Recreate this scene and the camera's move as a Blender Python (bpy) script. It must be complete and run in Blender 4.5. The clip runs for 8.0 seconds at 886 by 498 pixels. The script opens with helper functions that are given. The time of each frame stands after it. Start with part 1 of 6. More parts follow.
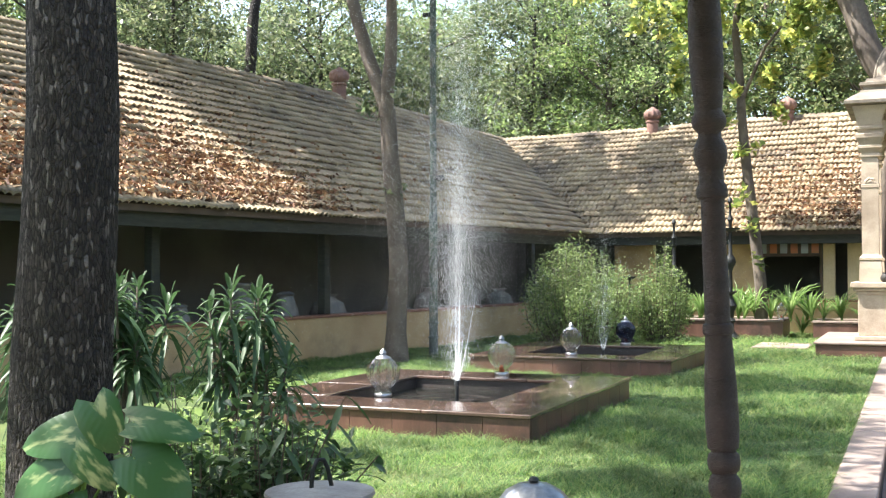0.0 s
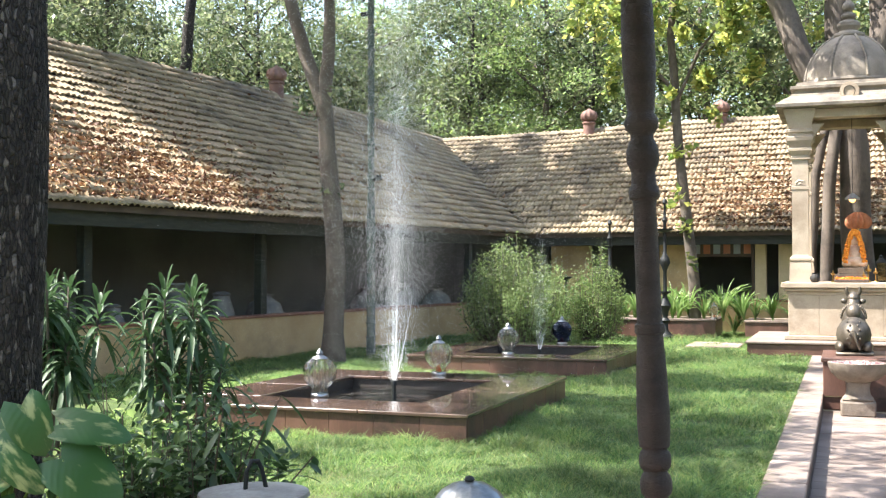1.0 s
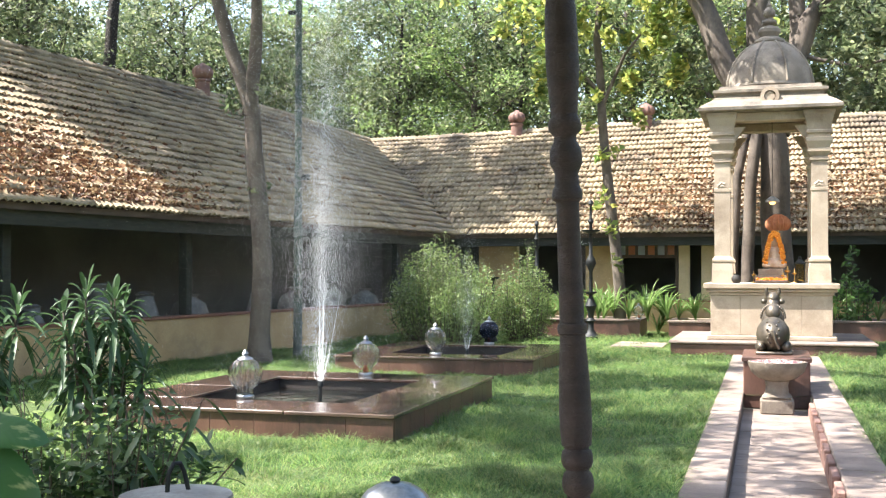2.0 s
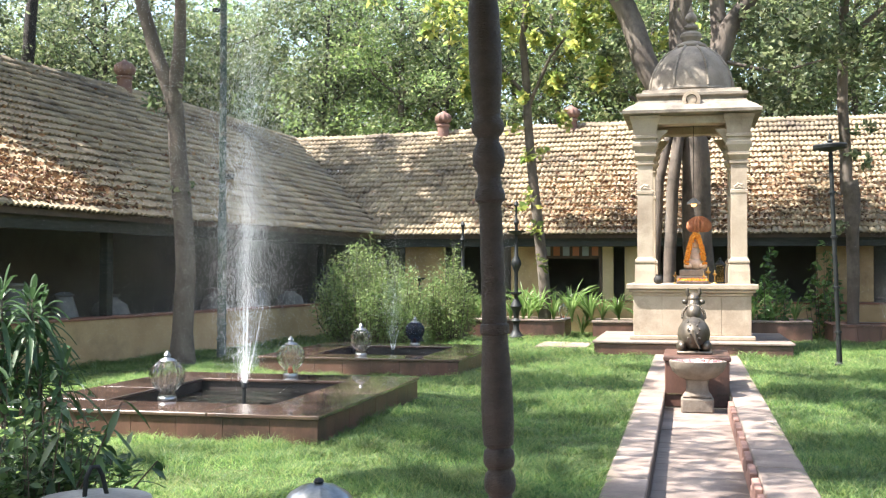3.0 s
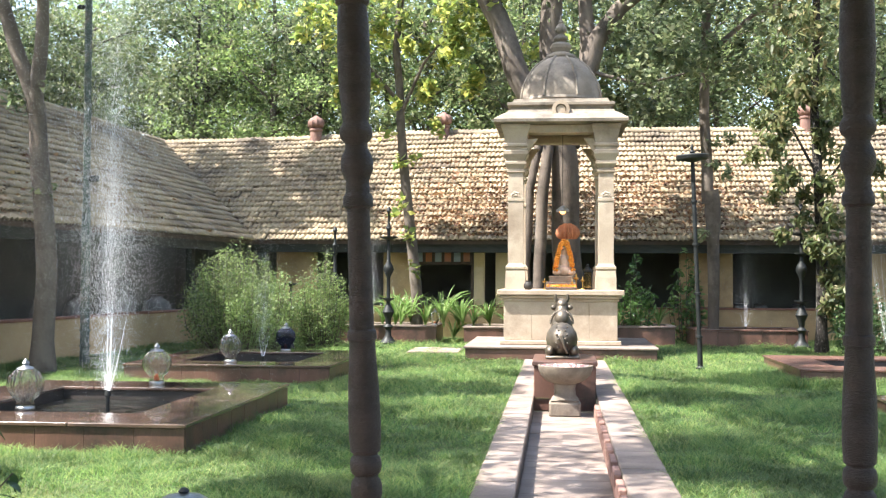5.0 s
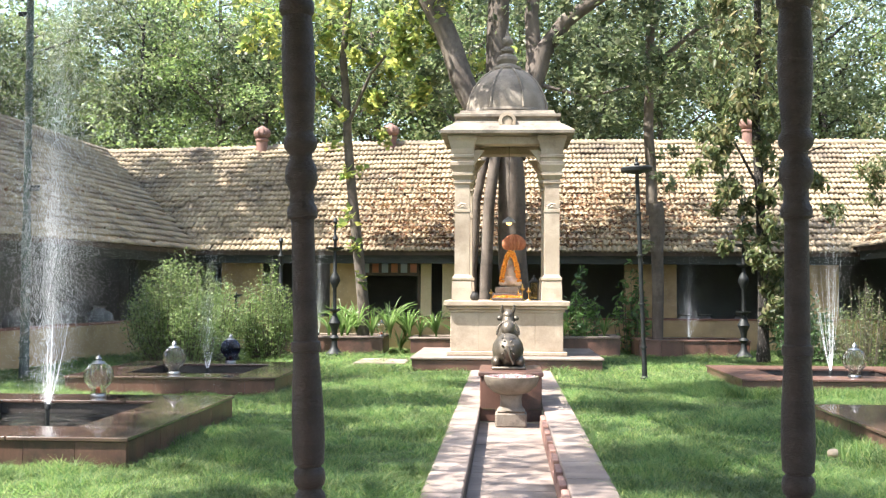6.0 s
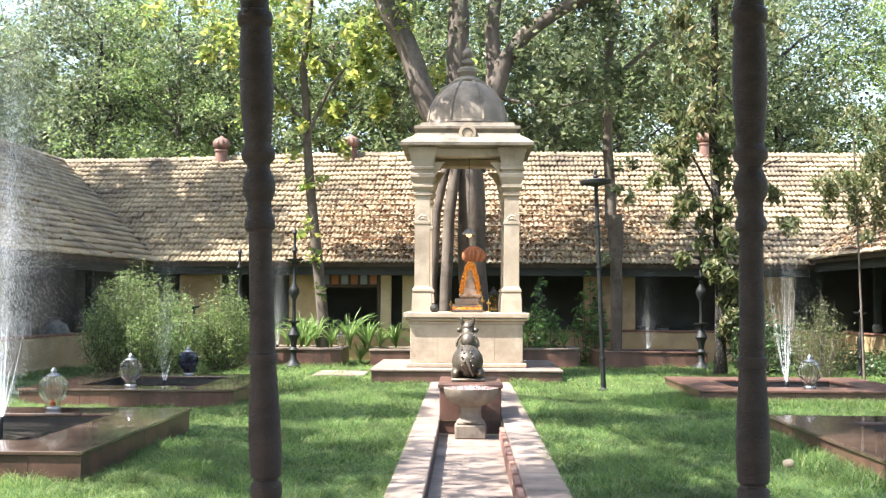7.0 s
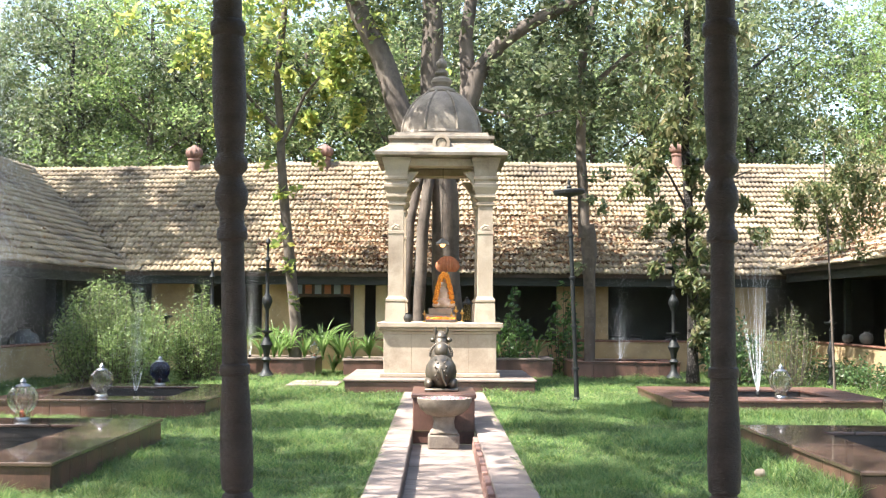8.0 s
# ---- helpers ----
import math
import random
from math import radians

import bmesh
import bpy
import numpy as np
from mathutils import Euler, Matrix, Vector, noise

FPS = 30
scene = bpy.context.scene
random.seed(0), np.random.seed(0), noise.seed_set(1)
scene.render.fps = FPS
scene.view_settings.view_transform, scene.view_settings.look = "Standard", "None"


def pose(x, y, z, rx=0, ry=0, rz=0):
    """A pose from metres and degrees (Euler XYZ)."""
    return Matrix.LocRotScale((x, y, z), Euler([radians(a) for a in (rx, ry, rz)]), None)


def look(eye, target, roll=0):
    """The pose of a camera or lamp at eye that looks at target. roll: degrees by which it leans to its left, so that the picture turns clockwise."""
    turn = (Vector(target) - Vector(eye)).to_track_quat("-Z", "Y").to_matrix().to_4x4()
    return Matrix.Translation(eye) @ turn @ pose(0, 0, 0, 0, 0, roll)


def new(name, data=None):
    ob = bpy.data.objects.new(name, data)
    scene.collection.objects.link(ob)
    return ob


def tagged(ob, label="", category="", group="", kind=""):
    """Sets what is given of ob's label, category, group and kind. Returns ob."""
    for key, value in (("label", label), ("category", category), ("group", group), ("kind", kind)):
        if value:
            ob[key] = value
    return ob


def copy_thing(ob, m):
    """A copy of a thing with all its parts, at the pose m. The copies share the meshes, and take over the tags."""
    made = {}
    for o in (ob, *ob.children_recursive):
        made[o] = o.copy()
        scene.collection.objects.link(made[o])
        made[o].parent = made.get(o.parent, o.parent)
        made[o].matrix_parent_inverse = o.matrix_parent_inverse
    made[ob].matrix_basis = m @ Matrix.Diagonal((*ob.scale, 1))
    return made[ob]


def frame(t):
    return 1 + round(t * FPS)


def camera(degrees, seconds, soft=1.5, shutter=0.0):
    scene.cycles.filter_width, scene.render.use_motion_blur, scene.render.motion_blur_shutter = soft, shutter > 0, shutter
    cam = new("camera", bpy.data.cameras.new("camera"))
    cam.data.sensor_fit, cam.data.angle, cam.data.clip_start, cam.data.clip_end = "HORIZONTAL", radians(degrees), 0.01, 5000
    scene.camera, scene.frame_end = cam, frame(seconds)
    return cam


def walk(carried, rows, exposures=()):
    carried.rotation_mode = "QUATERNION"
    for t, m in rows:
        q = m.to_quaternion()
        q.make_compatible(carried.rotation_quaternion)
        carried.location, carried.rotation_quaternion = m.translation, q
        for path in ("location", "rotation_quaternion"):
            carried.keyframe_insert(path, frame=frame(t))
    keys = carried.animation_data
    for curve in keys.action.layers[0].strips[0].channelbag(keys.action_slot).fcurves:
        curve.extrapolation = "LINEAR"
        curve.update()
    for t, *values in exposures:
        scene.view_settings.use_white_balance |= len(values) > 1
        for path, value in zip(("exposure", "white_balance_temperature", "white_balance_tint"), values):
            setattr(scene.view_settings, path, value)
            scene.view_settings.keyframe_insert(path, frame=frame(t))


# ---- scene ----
import itertools
from math import sin, cos, pi, sqrt, tan

# ---- camera and its walk: a pan on a tripod ----
cam = camera(43.5, 8.0, soft=1.25)
PATH = [
    (0.0, -0.053, 0.110, 1.502, 23.13, 1.07, -0.13),
    (0.5, -0.049, 0.111, 1.502, 21.73, 1.07, -0.11),
    (1.0, -0.045, 0.113, 1.502, 19.94, 1.06, -0.05),
    (1.5, -0.040, 0.114, 1.502, 18.15, 1.06, 0.01),
    (3.0, -0.026, 0.117, 1.502, 12.46, 1.11, 0.13),
    (3.5, -0.022, 0.118, 1.502, 10.78, 1.12, 0.15),
    (4.0, -0.019, 0.118, 1.502, 9.00, 1.17, 0.18),
    (4.5, -0.016, 0.119, 1.503, 7.44, 1.25, 0.26),
    (6.0, -0.007, 0.120, 1.504, 3.18, 2.00, 0.28),
    (6.5, -0.004, 0.120, 1.505, 2.14, 2.31, 0.32),
    (7.0, -0.002, 0.120, 1.505, 1.13, 2.61, 0.32),
    (7.5, -0.001, 0.120, 1.506, 0.39, 2.88, 0.33),
    (8.0, 0.000, 0.120, 1.507, -0.22, 3.12, 0.37),
]
walk(cam, [(t, pose(x, y, z, 0, 0, yaw) @ pose(0, 0, 0, 90 + pitch) @ pose(0, 0, 0, 0, 0, roll))
           for t, x, y, z, yaw, pitch, roll in PATH])

# ---- world, sun, exposure ----
SUN_FROM = Vector((-0.55, -0.25, 0.92)).normalized()
SUN_EL = math.asin(SUN_FROM.z)
SUN_AZ = math.atan2(SUN_FROM.x, SUN_FROM.y)
world = bpy.data.worlds.new("world")
scene.world = world
world.use_nodes = True
wn = world.node_tree.nodes
sky = wn.new("ShaderNodeTexSky")
sky.sky_type = "NISHITA"
sky.sun_disc = False
sky.sun_elevation = SUN_EL
sky.sun_rotation = SUN_AZ
sky.dust_density = 2.5
sky.air_density = 1.2
wn["Background"].inputs[1].default_value = 0.15
world.node_tree.links.new(sky.outputs[0], wn["Background"].inputs[0])
sun = new("sun", bpy.data.lights.new("sun", "SUN"))
sun.data.energy = 5.0
sun.data.angle = radians(0.53)
sun.data.color = (1.0, 0.955, 0.90)
sun.matrix_world = look(SUN_FROM * 60, (0, 0, 0))
scene.view_settings.exposure = 1.91


# ---- materials ----
def srgb(h):
    c = [int(h[i:i + 2], 16) / 255 for i in (0, 2, 4)]
    return tuple(v / 12.92 if v < 0.04 else ((v + 0.055) / 1.055) ** 2.4 for v in c) + (1,)


def nodes_of(name):
    m = bpy.data.materials.new(name)
    m.use_nodes = True
    nt = m.node_tree
    return m, nt, nt.nodes["Principled BSDF"]


def surface(name, a, b, c=None, scale=3.0, fine=60.0, rough=0.8, bump=0.3, metal=0.0, rnd=0.0, isl=False,
            rough2=None, stretch=(1, 1, 1), spec=0.5, coat=0.0):
    """Two-scale mottled surface: colours a and b by a broad noise, fine grain, an optional stain colour c."""
    m, nt, p = nodes_of(name)
    N, L = nt.nodes.new, nt.links.new
    tc = N("ShaderNodeTexCoord")
    mp = N("ShaderNodeMapping")
    mp.inputs["Scale"].default_value = stretch
    L(tc.outputs["Object"], mp.inputs["Vector"])
    n1 = N("ShaderNodeTexNoise")
    n1.inputs["Scale"].default_value = scale
    n1.inputs["Detail"].default_value = 6
    n2 = N("ShaderNodeTexNoise")
    n2.inputs["Scale"].default_value = fine
    n2.inputs["Detail"].default_value = 4
    L(mp.outputs[0], n1.inputs["Vector"])
    L(mp.outputs[0], n2.inputs["Vector"])
    r1 = N("ShaderNodeValToRGB")
    r1.color_ramp.elements[0].position, r1.color_ramp.elements[1].position = 0.35, 0.65
    r1.color_ramp.elements[0].color, r1.color_ramp.elements[1].color = (*a, 1), (*b, 1)
    L(n1.outputs["Fac"], r1.inputs["Fac"])
    col = r1.outputs["Color"]
    if c:
        n3 = N("ShaderNodeTexNoise")
        n3.inputs["Scale"].default_value = scale * 0.45
        n3.inputs["Detail"].default_value = 9
        n3.inputs["Roughness"].default_value = 0.7
        L(tc.outputs["Object"], n3.inputs["Vector"])
        r3 = N("ShaderNodeValToRGB")
        r3.color_ramp.elements[0].position, r3.color_ramp.elements[1].position = 0.5, 0.68
        L(n3.outputs["Fac"], r3.inputs["Fac"])
        mx = N("ShaderNodeMix")
        mx.data_type = "RGBA"
        L(r3.outputs["Color"], mx.inputs["Factor"])
        L(col, mx.inputs["A"])
        mx.inputs["B"].default_value = (*c, 1)
        col = mx.outputs["Result"]
    hsv = N("ShaderNodeHueSaturation")
    L(col, hsv.inputs["Color"])
    mr = N("ShaderNodeMapRange")
    mr.inputs["To Min"].default_value, mr.inputs["To Max"].default_value = 0.78, 1.22
    L(n2.outputs["Fac"], mr.inputs["Value"])
    val = mr.outputs["Result"]
    if rnd:
        src = N("ShaderNodeNewGeometry").outputs["Random Per Island"] if isl else N("ShaderNodeObjectInfo").outputs["Random"]
        m2 = N("ShaderNodeMapRange")
        m2.inputs["To Min"].default_value, m2.inputs["To Max"].default_value = 1 - rnd, 1 + rnd
        L(src, m2.inputs["Value"])
        mm = N("ShaderNodeMath")
        mm.operation = "MULTIPLY"
        L(val, mm.inputs[0])
        L(m2.outputs["Result"], mm.inputs[1])
        val = mm.outputs[0]
    L(val, hsv.inputs["Value"])
    L(hsv.outputs["Color"], p.inputs["Base Color"])
    p.inputs["Metallic"].default_value = metal
    p.inputs["Specular IOR Level"].default_value = spec
    p.inputs["Coat Weight"].default_value = coat
    rr = N("ShaderNodeMapRange")
    rr.inputs["To Min"].default_value = rough if rough2 is None else rough2
    rr.inputs["To Max"].default_value = rough
    L(n1.outputs["Fac"], rr.inputs["Value"])
    L(rr.outputs["Result"], p.inputs["Roughness"])
    if bump:
        bp = N("ShaderNodeBump")
        bp.inputs["Strength"].default_value = bump
        bp.inputs["Distance"].default_value = 0.01
        ad = N("ShaderNodeMath")
        ad.operation = "ADD"
        L(n1.outputs["Fac"], ad.inputs[0])
        L(n2.outputs["Fac"], ad.inputs[1])
        L(ad.outputs[0], bp.inputs["Height"])
        L(bp.outputs[0], p.inputs["Normal"])
    return m


def leafy(name, cols, trans=0.4, rough=0.5, vary=0.35):
    """Thin leaf: colour by the leaf, with light shining through."""
    m, nt, p = nodes_of(name)
    N, L = nt.nodes.new, nt.links.new
    geo = N("ShaderNodeNewGeometry")
    ramp = N("ShaderNodeValToRGB")
    e = ramp.color_ramp.elements
    while len(e) < len(cols):
        e.new(0.5)
    for i, c in enumerate(cols):
        e[i].position = i / (len(cols) - 1)
        e[i].color = (*c, 1)
    L(geo.outputs["Random Per Island"], ramp.inputs["Fac"])
    tc = N("ShaderNodeTexCoord")
    nz = N("ShaderNodeTexNoise")
    nz.inputs["Scale"].default_value = 0.9
    nz.inputs["Detail"].default_value = 3
    L(tc.outputs["Object"], nz.inputs["Vector"])
    mr = N("ShaderNodeMapRange")
    mr.inputs["From Min"].default_value, mr.inputs["From Max"].default_value = 0.3, 0.7
    mr.inputs["To Min"].default_value, mr.inputs["To Max"].default_value = 1 - vary, 1 + vary
    L(nz.outputs["Fac"], mr.inputs["Value"])
    hsv = N("ShaderNodeHueSaturation")
    L(ramp.outputs["Color"], hsv.inputs["Color"])
    L(mr.outputs["Result"], hsv.inputs["Value"])
    L(hsv.outputs["Color"], p.inputs["Base Color"])
    p.inputs["Roughness"].default_value = rough
    tr = N("ShaderNodeBsdfTranslucent")
    gain = N("ShaderNodeHueSaturation")
    gain.inputs["Value"].default_value = 1.6
    gain.inputs["Saturation"].default_value = 1.0
    L(hsv.outputs["Color"], gain.inputs["Color"])
    L(gain.outputs["Color"], tr.inputs["Color"])
    mix = N("ShaderNodeMixShader")
    mix.inputs["Fac"].default_value = trans
    L(p.outputs[0], mix.inputs[1])
    L(tr.outputs[0], mix.inputs[2])
    L(mix.outputs[0], nt.nodes["Material Output"].inputs["Surface"])
    return m


def glassy(name, col, rough=0.08, ior=1.45, trans=1.0):
    m, nt, p = nodes_of(name)
    p.inputs["Base Color"].default_value = (*col, 1)
    p.inputs["Roughness"].default_value = rough
    p.inputs["IOR"].default_value = ior
    p.inputs["Transmission Weight"].default_value = trans
    return m


M = {}
M["soil"] = surface("lawn_soil", (0.045, 0.075, 0.015), (0.09, 0.12, 0.03), (0.10, 0.075, 0.04), scale=1.2, fine=40, rough=0.95, bump=0.8)
M["grass"] = leafy("grass_blade", [(0.048, 0.098, 0.030), (0.088, 0.162, 0.048), (0.145, 0.230, 0.068), (0.26, 0.29, 0.11)], 0.48, 0.5, 0.5)
M["tile"] = surface("clay_roof_tile", (0.235, 0.182, 0.120), (0.35, 0.282, 0.182), (0.115, 0.093, 0.072), scale=1.4, fine=30, rough=0.92, bump=0.5, rnd=0.16)
M["tile_far"] = surface("clay_roof_tile_joined", (0.235, 0.182, 0.120), (0.35, 0.282, 0.182), (0.115, 0.093, 0.072), scale=1.4, fine=30, rough=0.92, bump=0.5, rnd=0.16, isl=True)
M["roofdeck"] = surface("roof_deck", (0.07, 0.05, 0.04), (0.11, 0.08, 0.06), rough=0.9)
M["darkwood"] = surface("dark_green_timber", (0.018, 0.022, 0.018), (0.035, 0.038, 0.03), scale=5, rough=0.7, stretch=(1, 1, 6))
M["ochre"] = surface("ochre_plaster", (0.42, 0.29, 0.15), (0.52, 0.38, 0.21), (0.30, 0.21, 0.12), scale=1.3, fine=45, rough=0.9, bump=0.25)
M["coping"] = surface("red_coping", (0.22, 0.10, 0.07), (0.30, 0.15, 0.10), scale=3, rough=0.75)
# inner wall greyed and lifted to imitate haze over the veranda's gloom
M["haze_wall"] = surface("haze_grey_inner_wall", (0.10, 0.108, 0.102), (0.15, 0.155, 0.145), scale=1, rough=0.9)
M["granite"] = surface("red_granite", (0.092, 0.048, 0.037), (0.155, 0.080, 0.060), (0.042, 0.027, 0.023), scale=3.2, fine=120, rough=0.48, bump=0.12, rnd=0.06, rough2=0.28, stretch=(1, 1, 0.18))
M["granite_wet"] = surface("wet_red_granite", (0.070, 0.046, 0.038), (0.125, 0.080, 0.062), (0.036, 0.028, 0.025), scale=1.6, fine=120, rough=0.24, rough2=0.06, bump=0.08, rnd=0.1, coat=0.55)
M["basin"] = surface("dark_basin_stone", (0.03, 0.026, 0.024), (0.055, 0.045, 0.04), scale=2, rough=0.5)
M["water"] = glassy("pool_water", (0.75, 0.85, 0.82), 0.03, 1.33)
M["sandstone"] = surface("buff_sandstone", (0.35, 0.278, 0.205), (0.46, 0.378, 0.285), (0.23, 0.175, 0.125), scale=1.7, fine=70, rough=0.85, bump=0.25)
M["sandstone_old"] = surface("weathered_sandstone", (0.18, 0.152, 0.12), (0.28, 0.24, 0.19), (0.06, 0.053, 0.045), scale=2.8, fine=50, rough=0.9, bump=0.4)
M["kerb"] = surface("pink_kerb_stone", (0.205, 0.158, 0.132), (0.295, 0.232, 0.195), (0.13, 0.098, 0.08), scale=2.0, fine=70, rough=0.85, bump=0.3, rnd=0.1)
M["terracotta"] = surface("terracotta", (0.17, 0.095, 0.075), (0.24, 0.14, 0.11), (0.11, 0.065, 0.052), scale=5, fine=60, rough=0.8, bump=0.3, rnd=0.12)
M["kerbred"] = surface("pinkish_red_stone", (0.22, 0.12, 0.095), (0.32, 0.19, 0.15), (0.15, 0.085, 0.07), scale=4, fine=60, rough=0.8, bump=0.3, rnd=0.12)
M["stonegrey"] = surface("carved_grey_stone", (0.16, 0.13, 0.10), (0.26, 0.215, 0.17), (0.085, 0.068, 0.055), scale=6, fine=60, rough=0.85, bump=0.5)
M["bronze"] = surface("dark_bronze", (0.085, 0.072, 0.056), (0.16, 0.132, 0.10), scale=8, fine=70, rough=0.5, rough2=0.35, bump=0.3, metal=0.5)
M["iron"] = surface("dark_brown_painted_iron", (0.050, 0.037, 0.037), (0.072, 0.055, 0.055), (0.088, 0.066, 0.060), scale=14, fine=120, rough=0.62, rough2=0.45, bump=0.55, stretch=(1, 1, 2.5))
M["lampblack"] = surface("black_lamp_iron", (0.010, 0.012, 0.012), (0.020, 0.023, 0.023), scale=10, rough=0.55, bump=0.2, metal=0.3)
M["bark2"] = surface("grey_brown_bark", (0.095, 0.075, 0.06), (0.155, 0.127, 0.102), (0.05, 0.042, 0.034), scale=4, fine=40, rough=0.92, bump=0.7, stretch=(1, 1, 0.35))
M["leaf_wood"] = leafy("woodland_leaf", [(0.055, 0.078, 0.038), (0.085, 0.115, 0.052), (0.125, 0.152, 0.075), (0.19, 0.205, 0.11)], 0.5, 0.45, 0.6)
M["leaf_mid"] = leafy("mid_green_leaf", [(0.07, 0.11, 0.042), (0.11, 0.155, 0.058), (0.16, 0.20, 0.084), (0.25, 0.25, 0.11)], 0.5, 0.45, 0.6)
M["leaf_bright"] = leafy("fresh_leaf", [(0.10, 0.155, 0.055), (0.14, 0.21, 0.07), (0.19, 0.265, 0.09), (0.27, 0.32, 0.12)], 0.5, 0.5, 0.5)
M["leaf_yellow"] = leafy("yellowing_leaf", [(0.09, 0.14, 0.04), (0.155, 0.215, 0.06), (0.24, 0.29, 0.075), (0.30, 0.33, 0.09), (0.34, 0.31, 0.09)], 0.6, 0.5, 0.3)
M["leaf_dracaena"] = leafy("dracaena_leaf", [(0.022, 0.050, 0.022), (0.036, 0.074, 0.030), (0.056, 0.105, 0.042), (0.10, 0.165, 0.066)], 0.25, 0.5, 0.25)
M["leaf_olive"] = leafy("olive_drooping_leaf", [(0.052, 0.072, 0.032), (0.09, 0.115, 0.048), (0.14, 0.16, 0.066), (0.24, 0.20, 0.11)], 0.45, 0.5, 0.3)
M["leaf_dark"] = leafy("dark_leaf", [(0.030, 0.066, 0.025), (0.050, 0.10, 0.036), (0.08, 0.14, 0.05), (0.14, 0.21, 0.08)], 0.3, 0.4, 0.3)
M["leaf_shrub"] = leafy("shrub_leaf", [(0.045, 0.10, 0.032), (0.078, 0.155, 0.045), (0.12, 0.22, 0.065), (0.19, 0.30, 0.10)], 0.3, 0.42, 0.25)
M["leaf_bush"] = leafy("bush_leaf", [(0.085, 0.135, 0.05), (0.14, 0.205, 0.07), (0.21, 0.285, 0.10), (0.33, 0.40, 0.17)], 0.45, 0.5, 0.35)
M["leaf_lily"] = leafy("lily_leaf", [(0.11, 0.19, 0.05), (0.18, 0.28, 0.085), (0.30, 0.38, 0.16)], 0.45, 0.35, 0.2)
M["leaf_dry"] = leafy("fallen_leaf", [(0.055, 0.028, 0.018), (0.15, 0.070, 0.038), (0.25, 0.135, 0.068), (0.34, 0.22, 0.12), (0.48, 0.38, 0.24)], 0.12, 0.75, 0.3)
M["glass"] = glassy("ribbed_clear_glass", (0.96, 0.97, 0.94), 0.05, 1.40, 1.0)
M["blueglass"] = glassy("ribbed_blue_glass", (0.16, 0.21, 0.40), 0.1)
M["silver"] = surface("tarnished_silver_cap", (0.20, 0.21, 0.22), (0.42, 0.43, 0.44), scale=9, rough=0.35, metal=1.0, bump=0.1)
M["flame"] = surface("red_candle_wax", (0.55, 0.10, 0.04), (0.68, 0.18, 0.07), scale=9, rough=0.5)
M["clay"] = surface("buff_clay_pot", (0.36, 0.25, 0.16), (0.48, 0.36, 0.25), scale=6, rough=0.85)
M["palepot"] = surface("pale_grey_pot", (0.14, 0.14, 0.135), (0.22, 0.215, 0.20), scale=6, rough=0.7)
M["orange"] = surface("marigold_orange", (0.62, 0.17, 0.015), (0.80, 0.32, 0.03), scale=25, fine=90, rough=0.8, bump=0.6)
M["pleat"] = surface("orange_pleated_cloth", (0.34, 0.12, 0.055), (0.44, 0.18, 0.085), scale=14, rough=0.8, bump=0.4)
M["idol"] = surface("painted_pale_stone", (0.52, 0.36, 0.25), (0.68, 0.54, 0.42), scale=9, rough=0.5)
M["brass"] = surface("worn_brass", (0.45, 0.28, 0.08), (0.60, 0.40, 0.14), scale=9, rough=0.35, metal=1.0, bump=0.1)
M["lid"] = surface("galvanised_lid", (0.26, 0.25, 0.24), (0.38, 0.37, 0.35), (0.17, 0.15, 0.13), scale=7, rough=0.6, bump=0.2, metal=0.2)
M["petal"] = leafy("flower_petal", [(0.75, 0.72, 0.65), (0.70, 0.25, 0.30), (0.80, 0.55, 0.55)], 0.2, 0.6, 0.1)
M["petal_orange"] = leafy("orange_flower", [(0.75, 0.22, 0.03), (0.8, 0.35, 0.05)], 0.3, 0.6, 0.1)
M["drop"] = leafy("water_spray", [(0.85, 0.87, 0.88), (0.95, 0.96, 0.97)], 0.5, 0.3, 0.02)
M["timberframe"] = surface("brown_timber", (0.06, 0.04, 0.03), (0.10, 0.07, 0.05), scale=6, rough=0.7, stretch=(1, 1, 0.2))
M["cream"] = surface("cream_plaster", (0.50, 0.40, 0.24), (0.60, 0.49, 0.31), (0.40, 0.31, 0.19), scale=1.5, rough=0.9, bump=0.2)
M["pane_blue"] = glassy("pale_blue_pane", (0.35, 0.42, 0.46), 0.3, 1.45, 0.3)
M["pane_red"] = glassy("orange_red_pane", (0.50, 0.16, 0.06), 0.3, 1.45, 0.3)
M["tiles_floor"] = surface("veranda_floor", (0.20, 0.12, 0.09), (0.27, 0.17, 0.13), scale=2, rough=0.6)
M["bamboo"] = surface("green_painted_pole", (0.045, 0.07, 0.06), (0.075, 0.10, 0.085), (0.16, 0.13, 0.10), scale=7, rough=0.6, bump=0.2)
M["charcoal"] = surface("near_black_stone", (0.02, 0.018, 0.016), (0.04, 0.036, 0.03), scale=9, rough=0.7)


